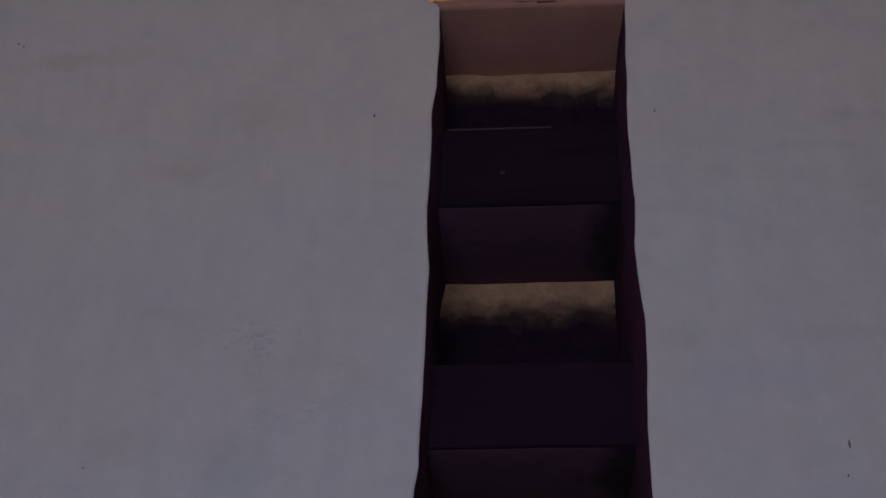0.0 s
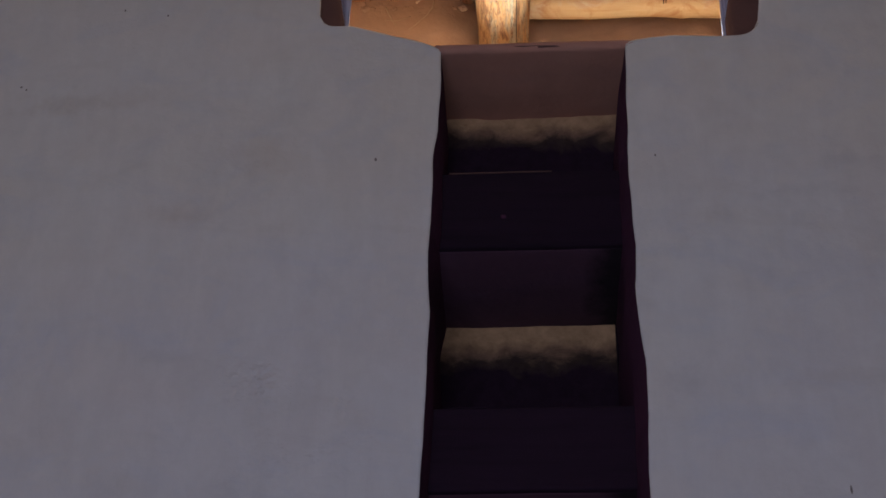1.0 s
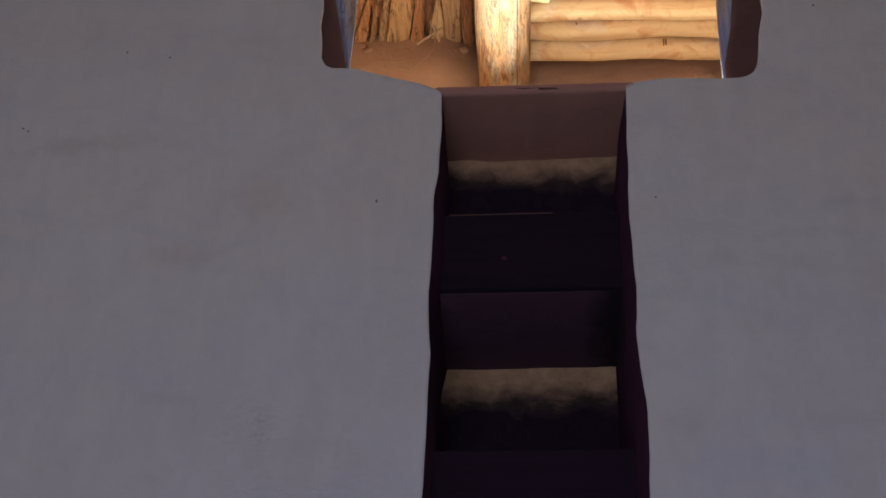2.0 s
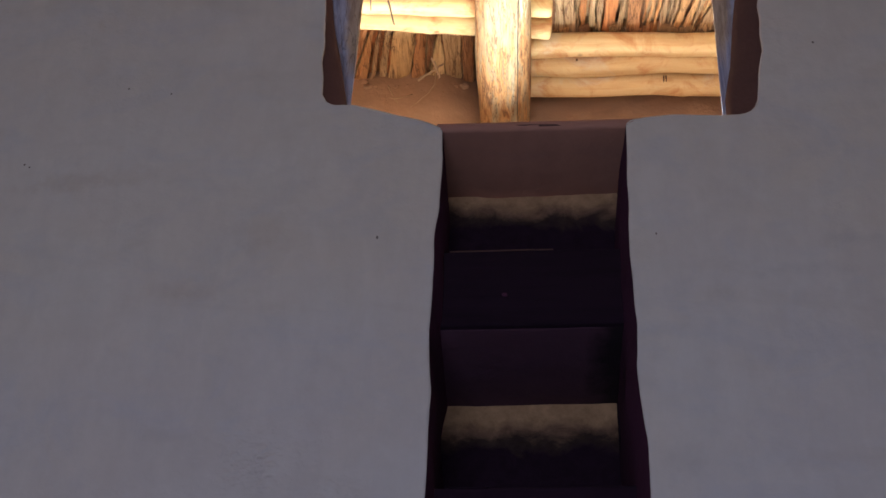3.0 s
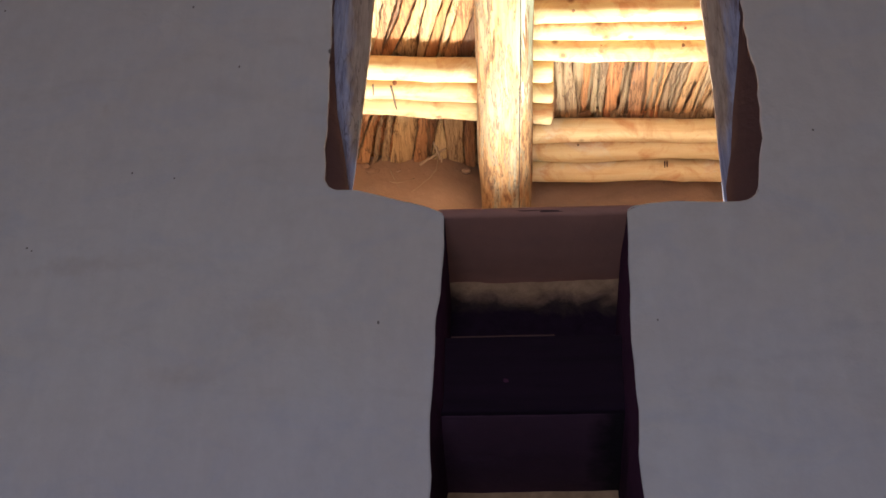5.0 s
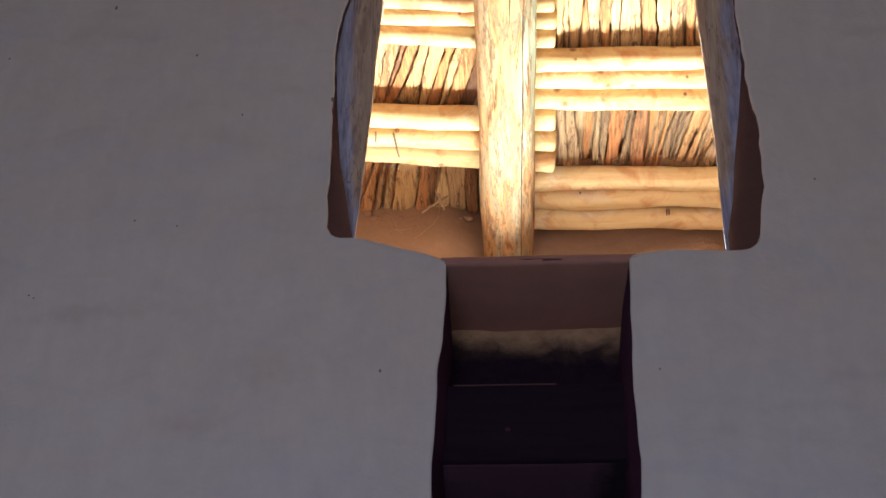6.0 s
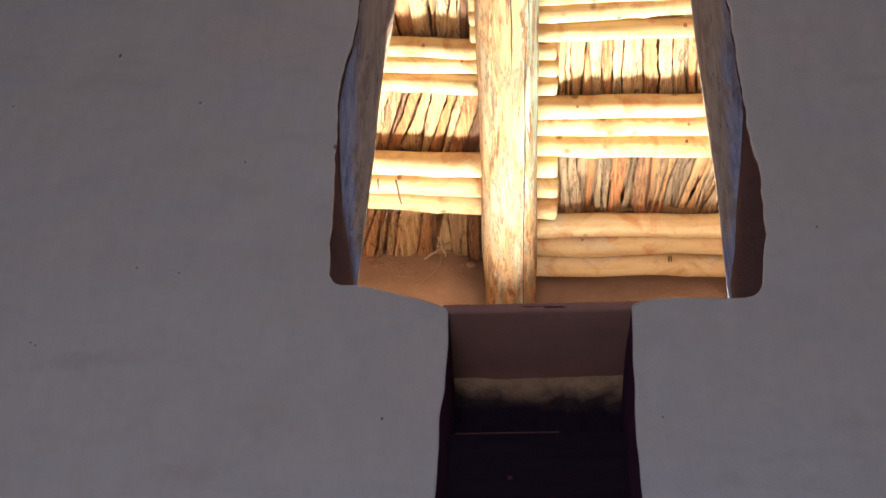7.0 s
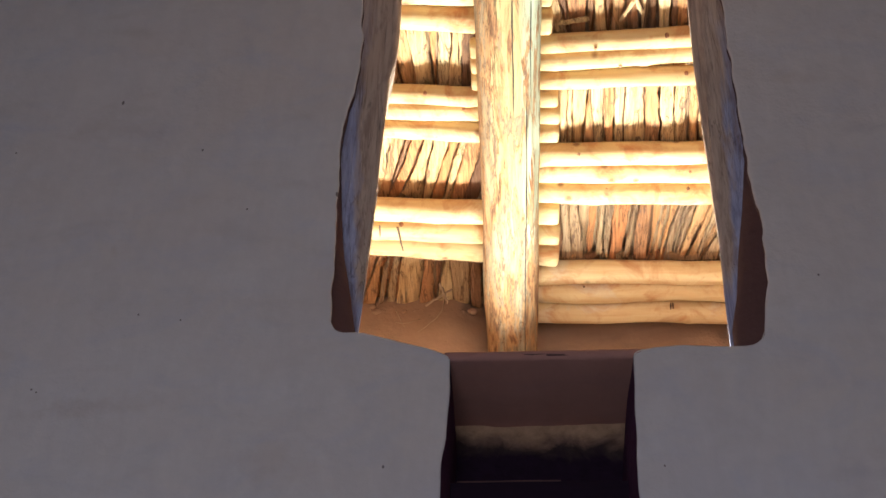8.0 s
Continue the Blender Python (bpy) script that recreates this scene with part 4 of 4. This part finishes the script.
mud_fill(-1, [(4.42, -0.487), (4.62, -0.500), (4.75, -0.520), (4.9, -0.548), (5.05, -0.562), (5.25, -0.575), (5.4, -0.59)], "dark brown mud packed between post and wall")
mud_fill(1, [(4.36, 0.603), (4.6, 0.606), (4.72, 0.632), (4.9, 0.655), (5.05, 0.680), (5.2, 0.700), (5.35, 0.72)], "dark brown mud packed between post and wall")

for x0, x1, z in ((-0.075, -0.015, 4.4425), (-0.03, 0.075, 4.444), (0.06, 0.135, 4.446), (0.125, 0.205, 4.4475)):
    crumb = log("crumbled_edge", (x0, 0.006, z - 0.021), (x1, 0.006, z - 0.020), 0.0045, 0.003, REVEAL, sides=9, gap=0.006, bend=0.008, lumps=0.004, seed=x0 * 30)
    crumb.parent = SILL_BAR

# ---- dry stuff caught between ceiling and mud ----
def fibre(a, bow, b, r0, r1, label, name="straw", material=STRAW):
    """A dry stalk bent through three points, thinning out, a little rough."""
    a, bow, b = Vector(a), Vector(bow), Vector(b)
    v, f, sides, n = [], [], 7, 26
    for k in range(n):
        u = k / (n - 1)
        c = a * (1 - u) ** 2 + bow * 2 * u * (1 - u) + b * u * u
        c += Vector((rough((u * 3, a.x, 0), 2, 0.006), 0, rough((u * 3, a.x, 5), 2, 0.006)))
        way = ((bow - a) * (1 - u) + (b - bow) * u).normalized()
        side = way.cross(Vector((0, 1, 0))).normalized()
        up = side.cross(way)
        for j in range(sides):
            t = 2 * math.pi * j / sides
            rr = (r0 + (r1 - r0) * u) * (1 + 0.25 * noise.noise(Vector((u * 9, t, a.x * 8))))
            v.append(c + side * rr * math.cos(t) + up * rr * 0.6 * math.sin(t))
    for k in range(n - 1):
        for j in range(sides):
            p, q = k * sides + j, k * sides + (j + 1) % sides
            f.append((p, q, q + sides, p + sides))
    f.append(tuple(range(sides - 1, -1, -1)))
    f.append(tuple(range((n - 1) * sides, n * sides)))
    return tagged(mesh_object(name, v, f, material), label, "straw", "dry straws")


fibre((-0.386, 2.285, 6.75), (-0.36, 2.26, 6.60), (-0.506, 2.31, 6.53), 0.005, 0.002, "pale dry straw hanging in a bow below the ceiling")
fibre((-0.500, 2.30, 6.60), (-0.56, 2.27, 6.54), (-0.62, 2.32, 6.60), 0.003, 0.002, "thin dry straw lying on the mud")
fibre((-0.62, 2.30, 6.66), (-0.60, 2.28, 6.60), (-0.57, 2.31, 6.55), 0.003, 0.002, "thin dry straw lying on the mud")
fibre((-0.470, 2.275, 6.662), (-0.41, 2.265, 6.715), (-0.345, 2.26, 6.755), 0.006, 0.005, "flat pale splinter stuck under the ceiling", "splinter", CLAY)
fibre((-0.412, 2.235, 6.80), (-0.392, 2.25, 6.74), (-0.365, 2.275, 6.68), 0.008, 0.005, "flat pale splinter stuck under the ceiling", "splinter", CLAY)


def clod(x, z, size, seed, material):
    """A crumb of clay squeezed out where the ceiling meets the wall."""
    bm = bmesh.new()
    bmesh.ops.create_icosphere(bm, subdivisions=3, radius=1)
    for w in bm.verts:
        p = w.co.copy()
        k = 1 + 0.45 * noise.noise(p * 1.3 + Vector((seed, 0, 0))) + 0.22 * noise.noise(p * 3.1 + Vector((0, seed, 0)))
        w.co = Vector((p.x * 1.25, p.y * 0.7, p.z)) * k * size * 0.85
    ob = part("mud_clod", bm, material, smooth=True)
    ob.location = (x, 2.362, z + 0.008)
    return tagged(ob, "crumbly clod of clay under the ceiling's edge", "clod", "clay clods")


clod_rng = random.Random(7)
for x, z, size, earth in ((-0.745, 6.735, 0.022, MUD), (-0.722, 6.70, 0.026, MUD), (-0.690, 6.70, 0.018, MUD), (-0.640, 6.70, 0.020, MUD), (-0.585, 6.695, 0.016, MUD), (-0.520, 6.70, 0.018, MUD), (-0.300, 6.69, 0.018, MUD), (-0.250, 6.69, 0.020, MUD)):
    clod(x, z, size, clod_rng.uniform(0, 50), earth)

TWIG = wood("dark_twig", (0.12, 0.06, 0.035), (0.08, 0.04, 0.025), (0.05, 0.025, 0.015), 0, 0.2, 0.2)
for name, which, a, b, thick in (("twig_stub", 12, (-0.570, 1.700, 6.628), (-0.545, 1.835, 6.612), 0.005), ("twig_stub", 12, (-0.648, 1.69, 6.630), (-0.650, 1.755, 6.626), 0.004),
                                 ("notch", 2, (0.707, 2.296, 6.672), (0.706, 2.318, 6.648), 0.0038), ("notch", 2, (0.718, 2.296, 6.672), (0.718, 2.316, 6.650), 0.0038),
                                 ("notch", 1, (0.284, 2.153, 6.658), (0.292, 2.153, 6.657), 0.0055)):
    bit = log(name, a, b, thick, thick * 0.75, TWIG, sides=7, gap=0.006, bend=0.012, lumps=0.001, seed=a[1])
    bit.parent, bit.matrix_parent_inverse = pole_row[which], pole_row[which].matrix_basis.inverted()
    tagged(bit, "dark twig stub" if name == "twig_stub" else "small dark notch")

def knot(which, x, y, size):
    """The dark end of a cut twig on the underside of a pole, a low rim about a sunk heart."""
    side, y0, slope, d, inner = POLES[which]
    off = max(-0.42 * d, min(0.42 * d, y - (y0 + slope * x)))
    r = d / 2
    n = Vector((0, off, -math.sqrt(r * r - off * off))).normalized()
    at = Vector((x, y0 + slope * x, HC)) + n * (r + 0.0015)
    bm = bmesh.new()
    rings = []
    for radius, out in ((1.35, -0.25), (1.0, 0.30), (0.7, 0.32), (0.35, 0.12)):
        ring = []
        for j in range(12):
            t = 2 * math.pi * j / 12
            rr = size * radius * (1 + 0.15 * noise.noise(Vector((math.cos(t), math.sin(t), x * 9))))
            ring.append(bm.verts.new((rr * 1.25 * math.cos(t), rr * math.sin(t), out * size)))
        rings.append(ring)
    for a, b in zip(rings, rings[1:]):
        for j in range(12):
            bm.faces.new((a[j], a[(j + 1) % 12], b[(j + 1) % 12], b[j]))
    bm.faces.new(rings[-1])
    ob = part("knot", bm, KNOT, label="dark round knot", smooth=True)
    pole = pole_row[which]
    ob.matrix_world = Matrix.Translation(at) @ n.to_track_quat("Z", "X").to_matrix().to_4x4()
    ob.parent, ob.matrix_parent_inverse = pole, pole.matrix_basis.inverted()


KNOT = wood("reddish_knot_wood", (0.36, 0.17, 0.08), (0.24, 0.10, 0.05), (0.11, 0.05, 0.03), 0, 0.3, 0.5)
for which, x, y, size in ((5, 0.380, 1.512, 0.007), (5, 0.742, 1.520, 0.007), (4, 0.742, 1.405, 0.006), (12, -0.552, 1.700, 0.010), (14, -0.397, 0.930, 0.008), (15, -0.238, 1.020, 0.007),
                          (8, 0.695, 0.860, 0.008), (7, 0.419, 0.800, 0.008), (6, 0.315, 0.705, 0.007), (6, 0.605, 0.660, 0.009), (3, 0.254, 1.290, 0.006)):
    knot(which, x, y, size * 0.8)

# ---- the lower room, closed behind the viewer ----
plain("floor", [(-4, 4, -6.2, 0.2, -0.2, 0)], EARTH, "packed earth floor", "floor")
plain("wall_west", [(-4.3, -4, -6.2, 0.45, 0, 7.3)], WHITE, "whitewashed side wall", "wall")
plain("wall_east", [(4, 4.3, -6.2, 0.45, 0, 7.3)], WHITE, "whitewashed side wall", "wall")
plain("wall_south", [(-4, -1.7, -6.3, -6, 0, 7.3), (0.7, 4, -6.3, -6, 0, 7.3), (-1.7, 0.7, -6.3, -6, 2.4, 7.3)], WHITE, "whitewashed wall with a wide doorway", "wall")
plain("ceiling_lower", [(-4, 4, -6.3, 0, 7.0, 7.3)], MUD, "brown ceiling of the lower room", "ceiling")
plain("ground", [(-60, 60, -60, -6.3, -0.3, -0.02), (-60, 60, 9, 60, -0.3, -0.02)], EARTH, "dry earth ground outside", "ground")
